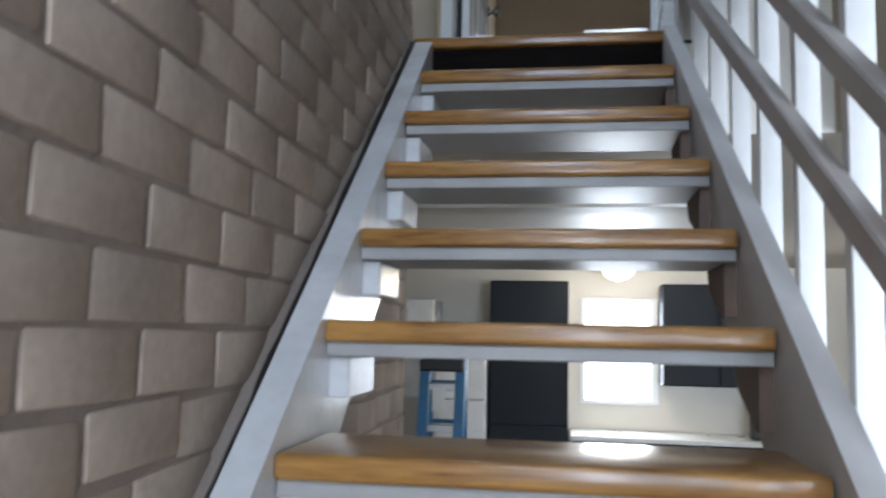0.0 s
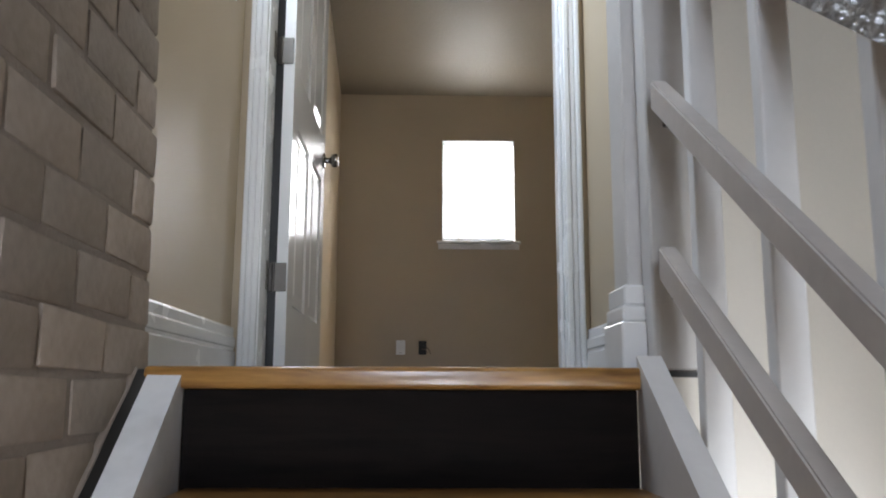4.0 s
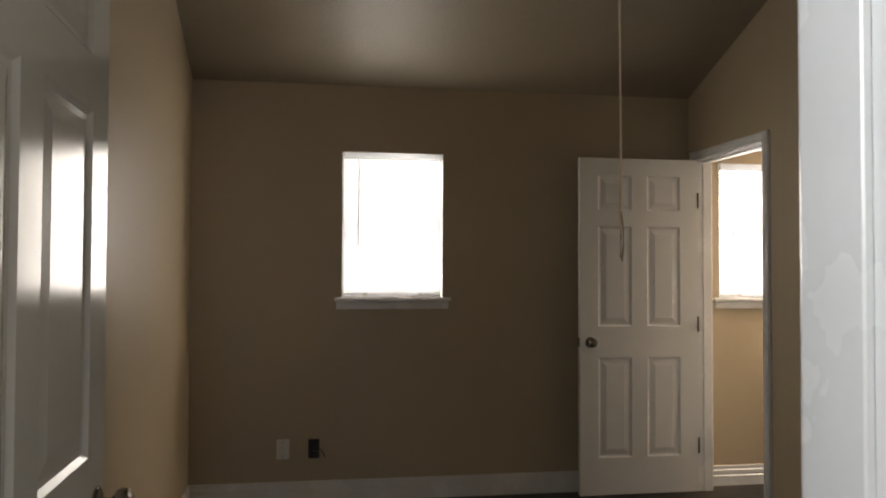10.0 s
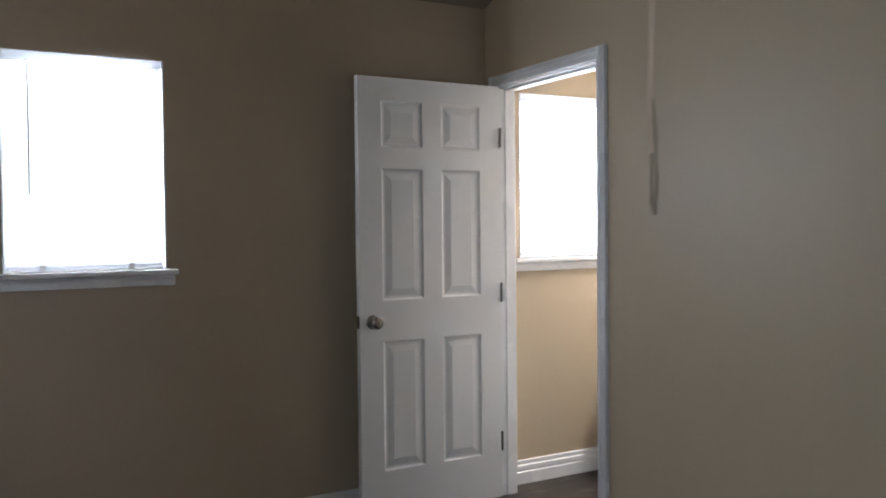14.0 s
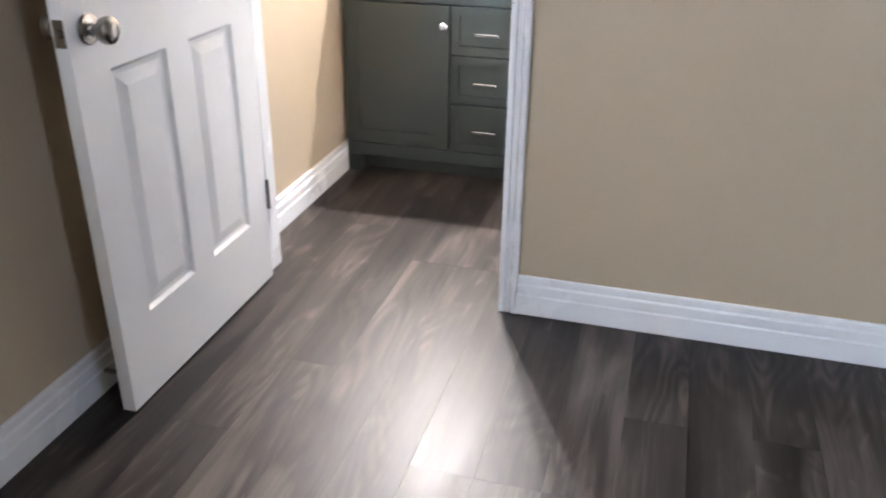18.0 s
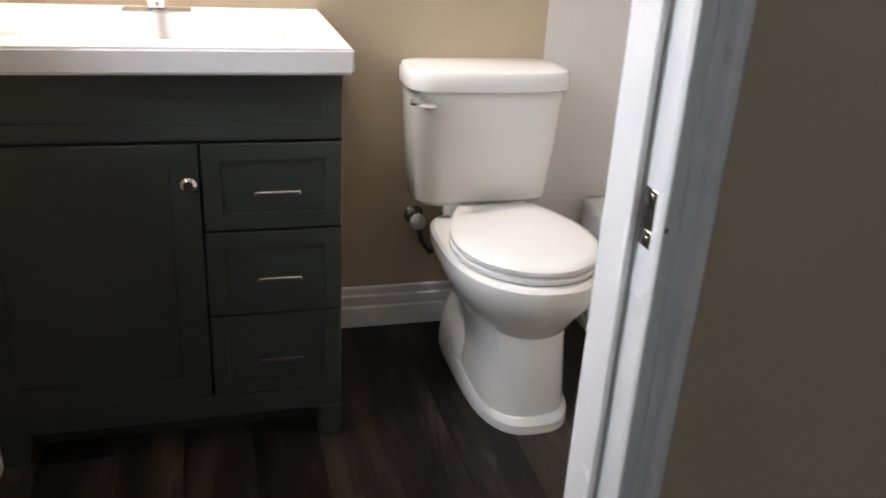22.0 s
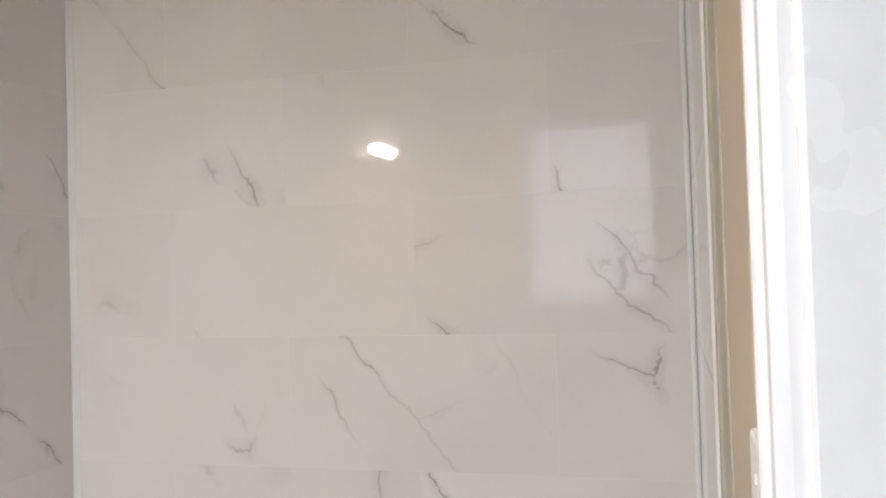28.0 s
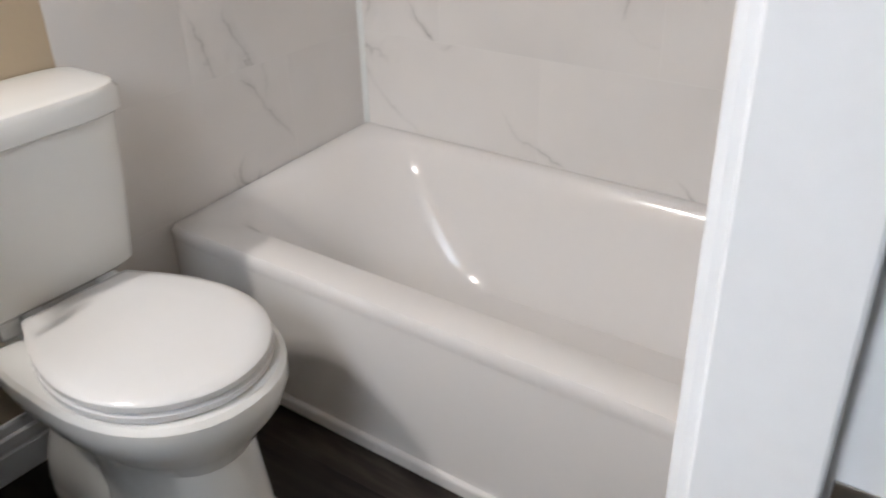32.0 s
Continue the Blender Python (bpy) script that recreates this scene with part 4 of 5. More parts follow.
stairs = thing("staircase", 0.40, -1.6, LOW, "open-riser staircase with varnished oak treads and white stringers", "staircase")
N = 14
tread = mesh_of("tread", join(bx(-0.336, 0.372, -0.015, 0.235, -0.036, 0, 0.008, 3)), OAK, True)
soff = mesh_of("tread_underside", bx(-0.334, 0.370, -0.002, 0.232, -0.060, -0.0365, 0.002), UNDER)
for k in range(1, N + 1):
    m = Matrix.Translation((0.40 + LEAN * RUN * k, -RUN * k, -RISE * k))
    t = share("tread", tread, stairs, m)
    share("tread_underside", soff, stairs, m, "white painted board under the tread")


def stringer(x0, x1, top, depth, mat, name, label=""):
    y0, y1 = 0.0, -RUN * (N + 1)
    z = lambda y: y * RISE / RUN
    return part(name, moved(prism([(y0, z(y0) + top), (y0, z(y0) + top - depth), (y1 - 0.1, z(y1) + top - depth - 0.02), (y1 - 0.1, z(y1) + top)], "x", x0, x1), SHEAR), mat, stairs, label)


stringer(0.012, 0.064, 0.0, 0.30, SCUFF, "stringer", "white painted stringer beside the brick wall")
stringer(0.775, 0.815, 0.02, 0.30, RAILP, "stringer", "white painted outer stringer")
# black strip painting the gap's shade by the stringer, and mortar up to the bricks
for kind, mat, text in (("gap_shade_strip", BLACK, "black uneven strip painting the shade in the gap beside the stringer"), ("mortar_fillet", MORTAR, "rough mortar between the bricks and the stringer")):
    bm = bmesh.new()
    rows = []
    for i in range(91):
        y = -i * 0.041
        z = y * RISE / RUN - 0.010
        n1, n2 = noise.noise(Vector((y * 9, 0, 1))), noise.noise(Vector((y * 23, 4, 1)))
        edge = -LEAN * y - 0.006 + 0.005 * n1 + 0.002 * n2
        if kind == "gap_shade_strip":
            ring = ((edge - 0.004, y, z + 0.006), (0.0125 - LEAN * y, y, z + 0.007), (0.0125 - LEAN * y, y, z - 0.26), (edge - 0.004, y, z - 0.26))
        else:
            ring = ((-0.03, y, z + 0.024 + 0.006 * n2), (edge - 0.003, y, z + 0.009 + 0.005 * n1), (edge, y, z), (edge, y, z - 0.26), (-0.03, y, z - 0.26))
        rows.append([bm.verts.new(p) for p in ring])
    for a, b in zip(rows, rows[1:]):
        for i in range(len(a) - 1):
            bm.faces.new((a[i], a[i + 1], b[i + 1], b[i]))
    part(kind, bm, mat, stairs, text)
cl = mesh_of("cleat", prism([(0.0, 0.0), (0.20, 0.0), (0.17, -0.045), (0.03, -0.10), (0.0, -0.10)], "x", 0.752, 0.776), CLEAT)
cl2 = mesh_of("bracket", join(bx(0.063, 0.100, 0.02, 0.20, -0.13, -0.062, 0.003)), SCUFF)
for k in range(1, N + 1):
    share("cleat", cl, stairs, Matrix.Translation((LEAN * RUN * k, -RUN * k + 0.02, -RISE * k - 0.061)), "brown wooden cleat")
    share("bracket", cl2, stairs, Matrix.Translation((LEAN * RUN * k, -RUN * k, -RISE * k)), "white bracket under the tread")
part("landing_nosing", bx(0.005, 0.80, -0.018, 0.075, -0.034, 0.001, 0.008, 3), OAK, stairs, "varnished oak landing nosing", True)
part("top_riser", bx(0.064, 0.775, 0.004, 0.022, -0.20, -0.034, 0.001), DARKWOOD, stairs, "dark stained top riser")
part("rim_board", bx(0.064, 0.775, 0.022, 0.060, -0.32, -0.20, 0.001), SCUFF, stairs, "scuffed white rim board")
setting("landing_slab", bx(-0.25, 0.905, 0.076, 1.13, -0.19, -0.012), CREAM)
setting("floor_slab", join(bx(-0.40, 4.45, 1.13, 5.62, -0.19, -0.012)), CREAM)
setting("beam", bx(-0.12, 0.93, 0.62, 0.78, -0.445, -0.27), CREAM, "cream ceiling beam")

rail = thing("stair_railing", 0.84, -1.6, LOW, "white wooden stair railing of posts and two sloping rails", "railing")
for k in range(0, 14):
    y = -0.085 - 0.2435 * k
    bottom = (y - 0.03) * RISE / RUN - 0.12
    part("post", moved(bx(0.850, 0.892, y, y + 0.029, bottom, 0.735 + 0.75 * (y + 0.03) + 0.02, 0.002), Matrix.Translation((-LEAN * y, 0, 0))), POSTP, rail)


def slope_bar(x0, x1, a, b, c0, c1, h, name):
    z = lambda y: c0 + c1 * y
    bm = prism([(a, z(a)), (a, z(a) - h), (b, z(b) - h), (b, z(b))], "x", x0, x1)
    bmesh.ops.bevel(bm, geom=list(bm.edges), offset=0.003, segments=2, affect="EDGES")
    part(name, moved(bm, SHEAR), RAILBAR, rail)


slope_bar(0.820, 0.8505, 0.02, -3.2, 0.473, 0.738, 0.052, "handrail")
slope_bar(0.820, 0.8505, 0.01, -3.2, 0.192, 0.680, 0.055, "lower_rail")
for z, y in ((0.42, 0.022), (0.135, 0.012)):
    part("bracket", bx(0.825, 0.857, y - 0.06, y - 0.045, z - 0.03, z - 0.002, 0.002), NICKEL, rail)
setting("bulkhead", prism([(0.0, 0.735), (-3.9, 0.735 - 0.75 * 3.9), (-3.9, 2.75), (0.0, 2.75)], "x", 0.862, 0.93), KNOCK,
        "textured stairwell wall ending in a slope above the railing")
# invented window, never in view: an opening for the landing fill lamp
sw3 = tagged(thing("added_window_landing", -0.19, 0.49, 1.45, "small high window added out of view to light the landing", "window"), kind="structure")
part("window_frame", join(bx(-0.22, -0.17, 0.18, 0.21, 1.45, 2.15, 0.003), bx(-0.22, -0.17, 0.77, 0.80, 1.45, 2.15, 0.003), bx(-0.22, -0.17, 0.21, 0.77, 1.45, 1.48, 0.003), bx(-0.22, -0.17, 0.21, 0.77, 2.12, 2.15, 0.003)), TRIM, sw3)
part("pane", bx(-0.197, -0.193, 0.21, 0.77, 1.48, 2.12), GLASS, sw3).visible_shadow = False
newel = thing("newel_post", 0.83, 0.17, 0, "white boxed newel post with baseboard wrapped round its foot", "post")
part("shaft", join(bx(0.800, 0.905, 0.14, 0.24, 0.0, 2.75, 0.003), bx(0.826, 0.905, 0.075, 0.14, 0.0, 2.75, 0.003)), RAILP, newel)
part("plinth", join(bx(0.782, 0.828, 0.118, 0.26, 0, 0.085, 0.003), bx(0.786, 0.828, 0.122, 0.256, 0.085, 0.115, 0.006, 2), bx(0.790, 0.828, 0.126, 0.25, 0.115, 0.15, 0.003)), TRIM, newel, "stepped white plinth")

# ---- bathroom ----
vanity = thing("vanity_cabinet", 4.03, 5.11, 0, "charcoal green bathroom vanity with one door and three drawers", "cabinet")
VX0, VX1, VY0, VY1 = 3.795, 4.29, 4.735, 5.466
part("body", bx(VX0, VX1, VY0, VY1, 0.075, 0.8515, 0.001), VANITY, vanity)


def shaker(name, y0, y1, z0, z1, b, parent=vanity):
    """A front with a raised frame round a recessed panel, as one skin."""
    x = VX0 - 0.019
    bm = bmesh.new()
    loops = []
    for inset, dx in ((0.0, 0.019), (0.0, 0.0015), (0.0015, 0.0), (b, 0.0), (b + 0.001, 0.007)):
        loops.append([bm.verts.new((x + dx, u, v)) for u, v in ((y0 + inset, z0 + inset), (y1 - inset, z0 + inset), (y1 - inset, z1 - inset), (y0 + inset, z1 - inset))])
    for p, q in zip(loops, loops[1:]):
        for i in range(4):
            bm.faces.new((p[i], p[(i + 1) % 4], q[(i + 1) % 4], q[i]))
    bm.faces.new(loops[-1])
    bmesh.ops.recalc_face_normals(bm, faces=bm.faces)
    return part(name, bm, VANITY, parent)


shaker("false_front", VY0 + 0.004, VY1 - 0.004, 0.718, 0.846, 0.036)
vdoor = shaker("cabinet_door", 5.024, VY1 - 0.004, 0.135, 0.711, 0.055)
part("door_knob", moved(lathe([(0.009, 0), (0.006, 0.005), (0.006, 0.012), (0.015, 0.018), (0.016, 0.024), (0.010, 0.029)], 16), Matrix.Translation((VX0 - 0.018, 5.044, 0.635)) @ Matrix.Rotation(radians(-90), 4, "Y")), CHROME, vdoor, "chrome cabinet knob", True)
for z0, z1, pz in ((0.528, 0.711, 0.612), (0.333, 0.522, 0.421), (0.135, 0.327, 0.226)):
    d = shaker("drawer_front", VY0 + 0.004, 5.018, z0, z1, 0.034)
    px = VX0 - 0.018
    part("pull", join(bx(px - 0.026, px - 0.018, 4.826, 4.918, pz - 0.005, pz + 0.005, 0.002), bx(px - 0.022, px + 0.002, 4.830, 4.840, pz - 0.005, pz + 0.005, 0.002), bx(px - 0.022, px + 0.002, 4.904, 4.914, pz - 0.005, pz + 0.005, 0.002)), CHROME, d, "chrome drawer pull")
part("foot", bx(VX0 - 0.016, VX0 + 0.05, VY0, VY0 + 0.052, 0.0, 0.0745, 0.002), VANITY, vanity)
part("foot", bx(VX0 - 0.016, VX0 + 0.05, VY1 - 0.052, VY1, 0.0, 0.0745, 0.002), VANITY, vanity)
part("base_rail", bx(VX0 - 0.016, VX0, VY0 + 0.002, VY1 - 0.002, 0.0755, 0.131, 0.002), VANITY, vanity)
part("toe_board", bx(VX0 + 0.06, VX0 + 0.075, VY0, VY1, 0.0, 0.0745), VANITY, vanity)
top = thing("washbasin", 4.02, 5.11, 0.852, "glossy white vanity top with an integral basin", "sink")


def sink():
    x0, x1, y0, y1, z0, z1 = 3.742, 4.294, 4.720, 5.4785, 0.852, 0.903
    outer = bx(x0, x1, y0, y1, z0, z1)
    outer.faces.ensure_lookup_table()
    f = [q for q in outer.faces if q.normal.z > 0.9][0]
    bmesh.ops.delete(outer, geom=[f], context="FACES_ONLY")
    outer.edges.ensure_lookup_table()
    ring = [v for v in outer.verts if v.co.z > 0.88]
    ring.sort(key=lambda v: math.atan2(v.co.y - 5.1, v.co.x - 4.0))
    n = 32
    def oval(a, b, z, cx=4.0, cy=5.10, p=3.2):
        out = []
        for i in range(n):
            t = 2 * math.pi * i / n - math.pi
            c, s = math.cos(t), math.sin(t)
            out.append(outer.verts.new((cx + a * math.copysign(abs(c) ** (2 / p), c), cy + b * math.copysign(abs(s) ** (2 / p), s), z)))
        return out
    rim = oval(0.175, 0.265, z1)
    rings = [rim, oval(0.167, 0.255, z1 - 0.008), oval(0.14, 0.215, z1 - 0.05), oval(0.09, 0.14, z1 - 0.048 - 0.002)]
    for a, b in zip(rings, rings[1:]):
        for i in range(n):
            j = (i + 1) % n
            outer.faces.new((a[i], a[j], b[j], b[i]))
    outer.faces.new(rings[-1])
    # deck between the rectangle and the oval rim
    corners = ring
    edges = []
    for i in range(4):
        a, b = corners[i], corners[(i + 1) % 4]
        e = outer.edges.get((a, b))
        if e is None:
            e = outer.edges.new((a, b))
        edges.append(e)
    for i in range(n):
        edges.append(outer.edges.get((rim[i], rim[(i + 1) % n])))
    bmesh.ops.triangle_fill(outer, edges=edges, use_beauty=True, use_dissolve=False)
    bmesh.ops.recalc_face_normals(outer, faces=outer.faces)
    bev = [e for e in outer.edges if len(e.link_faces) == 2 and all(abs(v.co.x - x0) < 1e-5 or abs(v.co.y - y0) < 1e-5 or abs(v.co.y - y1) < 1e-5 for v in e.verts) and e.calc_face_angle(0) > 1]
    bmesh.ops.bevel(outer, geom=bev, offset=0.006, segments=3, affect="EDGES")
    return outer


part("basin", sink(), SINKTOP, top, "", True)
part("drain", moved(lathe([(0.024, 0), (0.022, 0.003), (0.012, 0.002)], 18), Matrix.Translation((4.0, 5.10, 0.8532))), CHROME, top, "chrome drain", True)
faucet = thing("sink_faucet", 4.20, 5.10, 0.903, "chrome single-lever sink faucet", "faucet")
part("base_plate", bx(4.175, 4.228, 5.025, 5.175, 0.9033, 0.910, 0.003, 2), CHROME, faucet)
part("body", bx(4.182, 4.222, 5.080, 5.120, 0.9095, 1.022, 0.006, 3), CHROME, faucet, "", True)
part("spout", loft([[(x, 5.10 + sy * 0.016, z + sz) for sy, sz in ((-1, -0.008), (1, -0.008), (1, 0.008), (-1, 0.008))] for x, z in ((4.183, 0.998), (4.120, 1.000), (4.085, 0.992), (4.072, 0.982))]), CHROME, faucet)
part("handle", join(bx(4.186, 4.218, 5.084, 5.116, 1.0225, 1.046, 0.005, 2), bx(4.165, 4.240, 5.091, 5.109, 1.0465, 1.054, 0.003, 2)), HINGE, faucet, "dark metal handle on top")

# toilet
TC = 4.305
toilet = thing("toilet", 3.98, TC, 0, "white two-piece china toilet with its lid closed", "toilet")


def ring_at(z, xf, xb, w, p=2.4, n=36, yc=TC, square=1.6):
    """A rounded outline between a front and a back x, w wide."""
    cx, a = (xf + xb) / 2, (xb - xf) / 2
    out = []
    for i in range(n):
        t = 2 * math.pi * i / n
        c, s = math.cos(t), math.sin(t)
        k = p + (square if c > 0 else 0)
        out.append((cx + a * math.copysign(abs(c) ** (2 / k), c), yc + w / 2 * math.copysign(abs(s) ** (2 / k), s), z))
    return out


BC = TC - 0.028      # the bowl stands slightly off the tank's middle
part("bowl", loft([ring_at(0.0, 3.705, 4.05, 0.225, 2.8, 36, BC), ring_at(0.10, 3.712, 4.03, 0.212, 2.6, 36, BC), ring_at(0.18, 3.722, 4.06, 0.212, 2.5, 36, BC), ring_at(0.235, 3.728, 4.12, 0.232, 2.3, 36, BC),
                   ring_at(0.285, 3.695, 4.15, 0.310, 2.2, 36, BC), ring_at(0.325, 3.665, 4.17, 0.362, 2.2, 36, BC), ring_at(0.365, 3.652, 4.18, 0.388, 2.2, 36, BC), ring_at(0.388, 3.654, 4.18, 0.386, 2.2, 36, BC), ring_at(0.396, 3.664, 4.17, 0.37, 2.2, 36, BC)]), CHINA, toilet, "", True)
part("foot_flange", loft([ring_at(0.0, 3.682, 4.235, 0.255, 2.9, 36, BC), ring_at(0.022, 3.684, 4.232, 0.252, 2.9, 36, BC), ring_at(0.034, 3.698, 4.22, 0.232, 2.9, 36, BC), ring_at(0.036, 3.76, 4.16, 0.16, 2.9, 36, BC)]), CHINA, toilet, "", True)
part("trapway", loft([ring_at(0.03, 3.93, 4.23, 0.236, 3, 36, BC), ring_at(0.08, 3.95, 4.225, 0.222, 3, 36, BC), ring_at(0.13, 3.985, 4.215, 0.190, 3, 36, BC), ring_at(0.20, 4.03, 4.22, 0.160, 3, 36, BC), ring_at(0.30, 4.05, 4.25, 0.175, 3, 36, BC), ring_at(0.36, 4.05, 4.27, 0.215, 3, 36, BC), ring_at(0.392, 4.05, 4.275, 0.25, 3, 36, BC)]), CHINA, toilet, "", True)
def lid_ring(z, inset, back=4.113):
    """Round front, sides that draw in to a straight back edge against the tank."""
    xf, xm, half, out = 3.674 + inset, 3.880, 0.179 - inset, []
    for i in range(24):
        t = math.pi * (i / 23 - 0.5)
        out.append((xm - (xm - xf) * math.cos(t), BC + half * math.sin(t), z))
    for i in range(1, 11):
        u = i / 10
        out.append((xm + (back - inset - xm) * u, BC + half * (0.60 + 0.40 * math.cos(u * math.pi / 2)), z))
    for i in range(10, 0, -1):
        u = i / 10
        out.append((xm + (back - inset - xm) * u, BC - half * (0.60 + 0.40 * math.cos(u * math.pi / 2)), z))
    return out


part("seat", loft([lid_ring(0.397, 0.010), lid_ring(0.401, 0.001), lid_ring(0.411, 0.001), lid_ring(0.415, 0.010)]), SEAT, toilet, "white seat ring", True)
part("lid", loft([lid_ring(0.417, 0.008), lid_ring(0.420, 0.002), lid_ring(0.430, 0.002), lid_ring(0.435, 0.007), lid_ring(0.439, 0.024), lid_ring(0.441, 0.07)]), SEAT, toilet, "closed white lid", True)
for dy in (-0.075, 0.075):
    part("seat_hinge", bx(4.105, 4.150, BC + dy - 0.022, BC + dy + 0.022, 0.398, 0.432, 0.006, 2), SEAT, toilet)
part("tank", loft([ring_at(0.425, 4.135, 4.275, 0.345, 4.5), ring_at(0.44, 4.118, 4.282, 0.370, 4.5), ring_at(0.60, 4.105, 4.286, 0.395, 4.5), ring_at(0.7335, 4.098, 4.288, 0.412, 4.5)]), CHINA, toilet, "", True)
part("tank_neck", bx(4.13, 4.27, TC - 0.11, TC + 0.11, 0.39, 0.43, 0.01, 2), CHINA, toilet)
part("tank_lid", loft([ring_at(0.734, 4.090, 4.290, 0.420, 4.5), ring_at(0.739, 4.085, 4.292, 0.431, 4.5), ring_at(0.772, 4.085, 4.292, 0.431, 4.5), ring_at(0.784, 4.093, 4.290, 0.418, 4.5), ring_at(0.788, 4.11, 4.275, 0.385, 4.5)]), CHINA, toilet, "", True)
part("flush_lever", join(pipe([(4.115, TC + 0.178, 0.712), (4.074, TC + 0.178, 0.712)], 0.014, 14), pipe([(4.080, TC + 0.160, 0.708), (4.068, TC + 0.190, 0.714), (4.070, TC + 0.222, 0.720)], 0.008, 10)), CHROME, toilet, "chrome flush lever", True)
for dy in (-0.118, 0.118):
    part("bolt_cap", moved(lathe([(0.013, 0), (0.012, 0.010), (0.006, 0.016)], 12), Matrix.Translation((4.06, BC + dy * 0.9, 0.030))), CHINA, toilet, "", True)
valve = thing("supply_valve", 4.28, 4.455, 0.35, "chrome supply stop valve with a dark braided hose", "valve")
part("escutcheon", moved(lathe([(0.030, 0), (0.028, 0.006), (0.012, 0.010)], 16), Matrix.Translation((BE, 4.455, 0.345)) @ Matrix.Rotation(radians(-90), 4, "Y")), CHROME, valve, "", True)
part("stem", pipe([(BE - 0.004, 4.455, 0.345), (4.235, 4.455, 0.345)], 0.010, 10), CHROME, valve, "", True)
part("handle", moved(lathe([(0.012, 0), (0.022, 0.004), (0.022, 0.016), (0.010, 0.02)], 14), Matrix.Translation((4.24, 4.455, 0.345)) @ Matrix.Rotation(radians(-90), 4, "Y")), PLATE, valve, "round white handle", True)
part("hose", pipe([(4.25, 4.455, 0.345), (4.245, 4.44, 0.28), (4.24, 4.415, 0.245), (4.235, 4.385, 0.27), (4.225, 4.385, 0.35), (4.215, 4.40, 0.43)], 0.007, 8), HOSE, valve, "dark braided hose", True)

# tub
tub = thing("bathtub", 3.6, 3.6, 0, "white enamel alcove bathtub", "bathtub")
TX0, TX1, TY0, TY1, TZ = TWX - 0.0008, BE - 0.002, BS + 0.002, 3.938, 0.374


def rrect(x0, x1, y0, y1, r, z, n=8):
    out = []
    for cx, cy, a0 in ((x1 - r, y1 - r, 0), (x0 + r, y1 - r, 90), (x0 + r, y0 + r, 180), (x1 - r, y0 + r, 270)):
        for i in range(n):
            a = radians(a0 + 90 * i / (n - 1))
            out.append((cx + r * math.cos(a), cy + r * math.sin(a), z))
    return out


shell = loft([rrect(TX0, TX1, TY0, TY1 - 0.006, 0.004, TZ - 0.07), rrect(TX0, TX1, TY0, TY1 - 0.003, 0.006, TZ - 0.035), rrect(TX0, TX1, TY0, TY1, 0.008, TZ - 0.012), rrect(TX0 + 0.002, TX1 - 0.002, TY0 + 0.002, TY1 - 0.006, 0.012, TZ - 0.002),
                    rrect(TX0 + 0.008, TX1 - 0.008, TY0 + 0.006, TY1 - 0.016, 0.02, TZ),
                    rrect(TX0 + 0.034, TX1 - 0.045, TY0 + 0.032, TY1 - 0.085, 0.11, TZ - 0.001), rrect(TX0 + 0.042, TX1 - 0.070, TY0 + 0.045, TY1 - 0.100, 0.13, TZ - 0.014), rrect(TX0 + 0.048, TX1 - 0.13, TY0 + 0.065, TY1 - 0.112, 0.17, TZ - 0.08),
                    rrect(TX0 + 0.066, TX1 - 0.26, TY0 + 0.10, TY1 - 0.13, 0.20, TZ - 0.25), rrect(TX0 + 0.10, TX1 - 0.32, TY0 + 0.125, TY1 - 0.155, 0.19, TZ - 0.31), rrect(TX0 + 0.18, TX1 - 0.38, TY0 + 0.18, TY1 - 0.21, 0.14, TZ - 0.33)], False)
for v in shell.verts:      # the rim rises a little towards the tiles
    v.co.z += 0.030 * max(0.0, TY1 - v.co.y) / (TY1 - TY0) * min(1.0, v.co.z / TZ)
part("shell", shell, TUB, tub, "", True)
part("apron", join(bx(TX0, TX1, TY1 - 0.035, TY1 - 0.0035, 0.030, TZ - 0.030, 0.004, 2), bx(TX0, TX1, TY1 - 0.034, TY1 + 0.008, 0.0, 0.034, 0.006, 2)), TUB, tub, "plain white apron with a stepped foot")
part("overflow_plate", moved(join(bx(-0.030, 0.030, 0, 0.030, -0.038, 0.038, 0.006, 3), bx(-0.016, 0.016, 0.029, 0.035, -0.008, 0.010, 0.003)), Matrix.Translation((TX0 + 0.050, 3.57, 0.325)) @ Matrix.Rotation(radians(-90), 4, "Z") @ Matrix.Rotation(radians(-5), 4, "X")), CHROME, tub, "chrome overflow plate", True)
part("drain", moved(lathe([(0.034, 0), (0.032, 0.004), (0.02, 0.005)], 18), Matrix.Translation((TX0 + 0.26, 3.585, 0.0605))), CHROME, tub, "chrome drain", True)
spout = thing("tub_spout", TWX, 3.575, 0.56, "chrome tub spout with a diverter knob on the tile", "faucet")
ends = [(TWX, 0.034, 0.548, 0.0), (TWX + 0.008, 0.034, 0.548, 0.0), (TWX + 0.012, 0.029, 0.548, 0.0), (TWX + 0.070, 0.027, 0.552, 0.0), (TWX + 0.112, 0.0255, 0.554, 0.03),
        (TWX + 0.128, 0.0245, 0.552, 0.12), (TWX + 0.138, 0.0225, 0.548, 0.25), (TWX + 0.143, 0.019, 0.544, 0.35)]
bm = loft([[(x + k * r * math.cos(a), 3.575 + r * math.sin(a), z + (1 - 0.75 * k) * r * math.cos(a)) for a in (2 * math.pi * i / 20 for i in range(20))] for x, r, z, k in ends])
part("spout", bm, CHROME, spout, "", True)
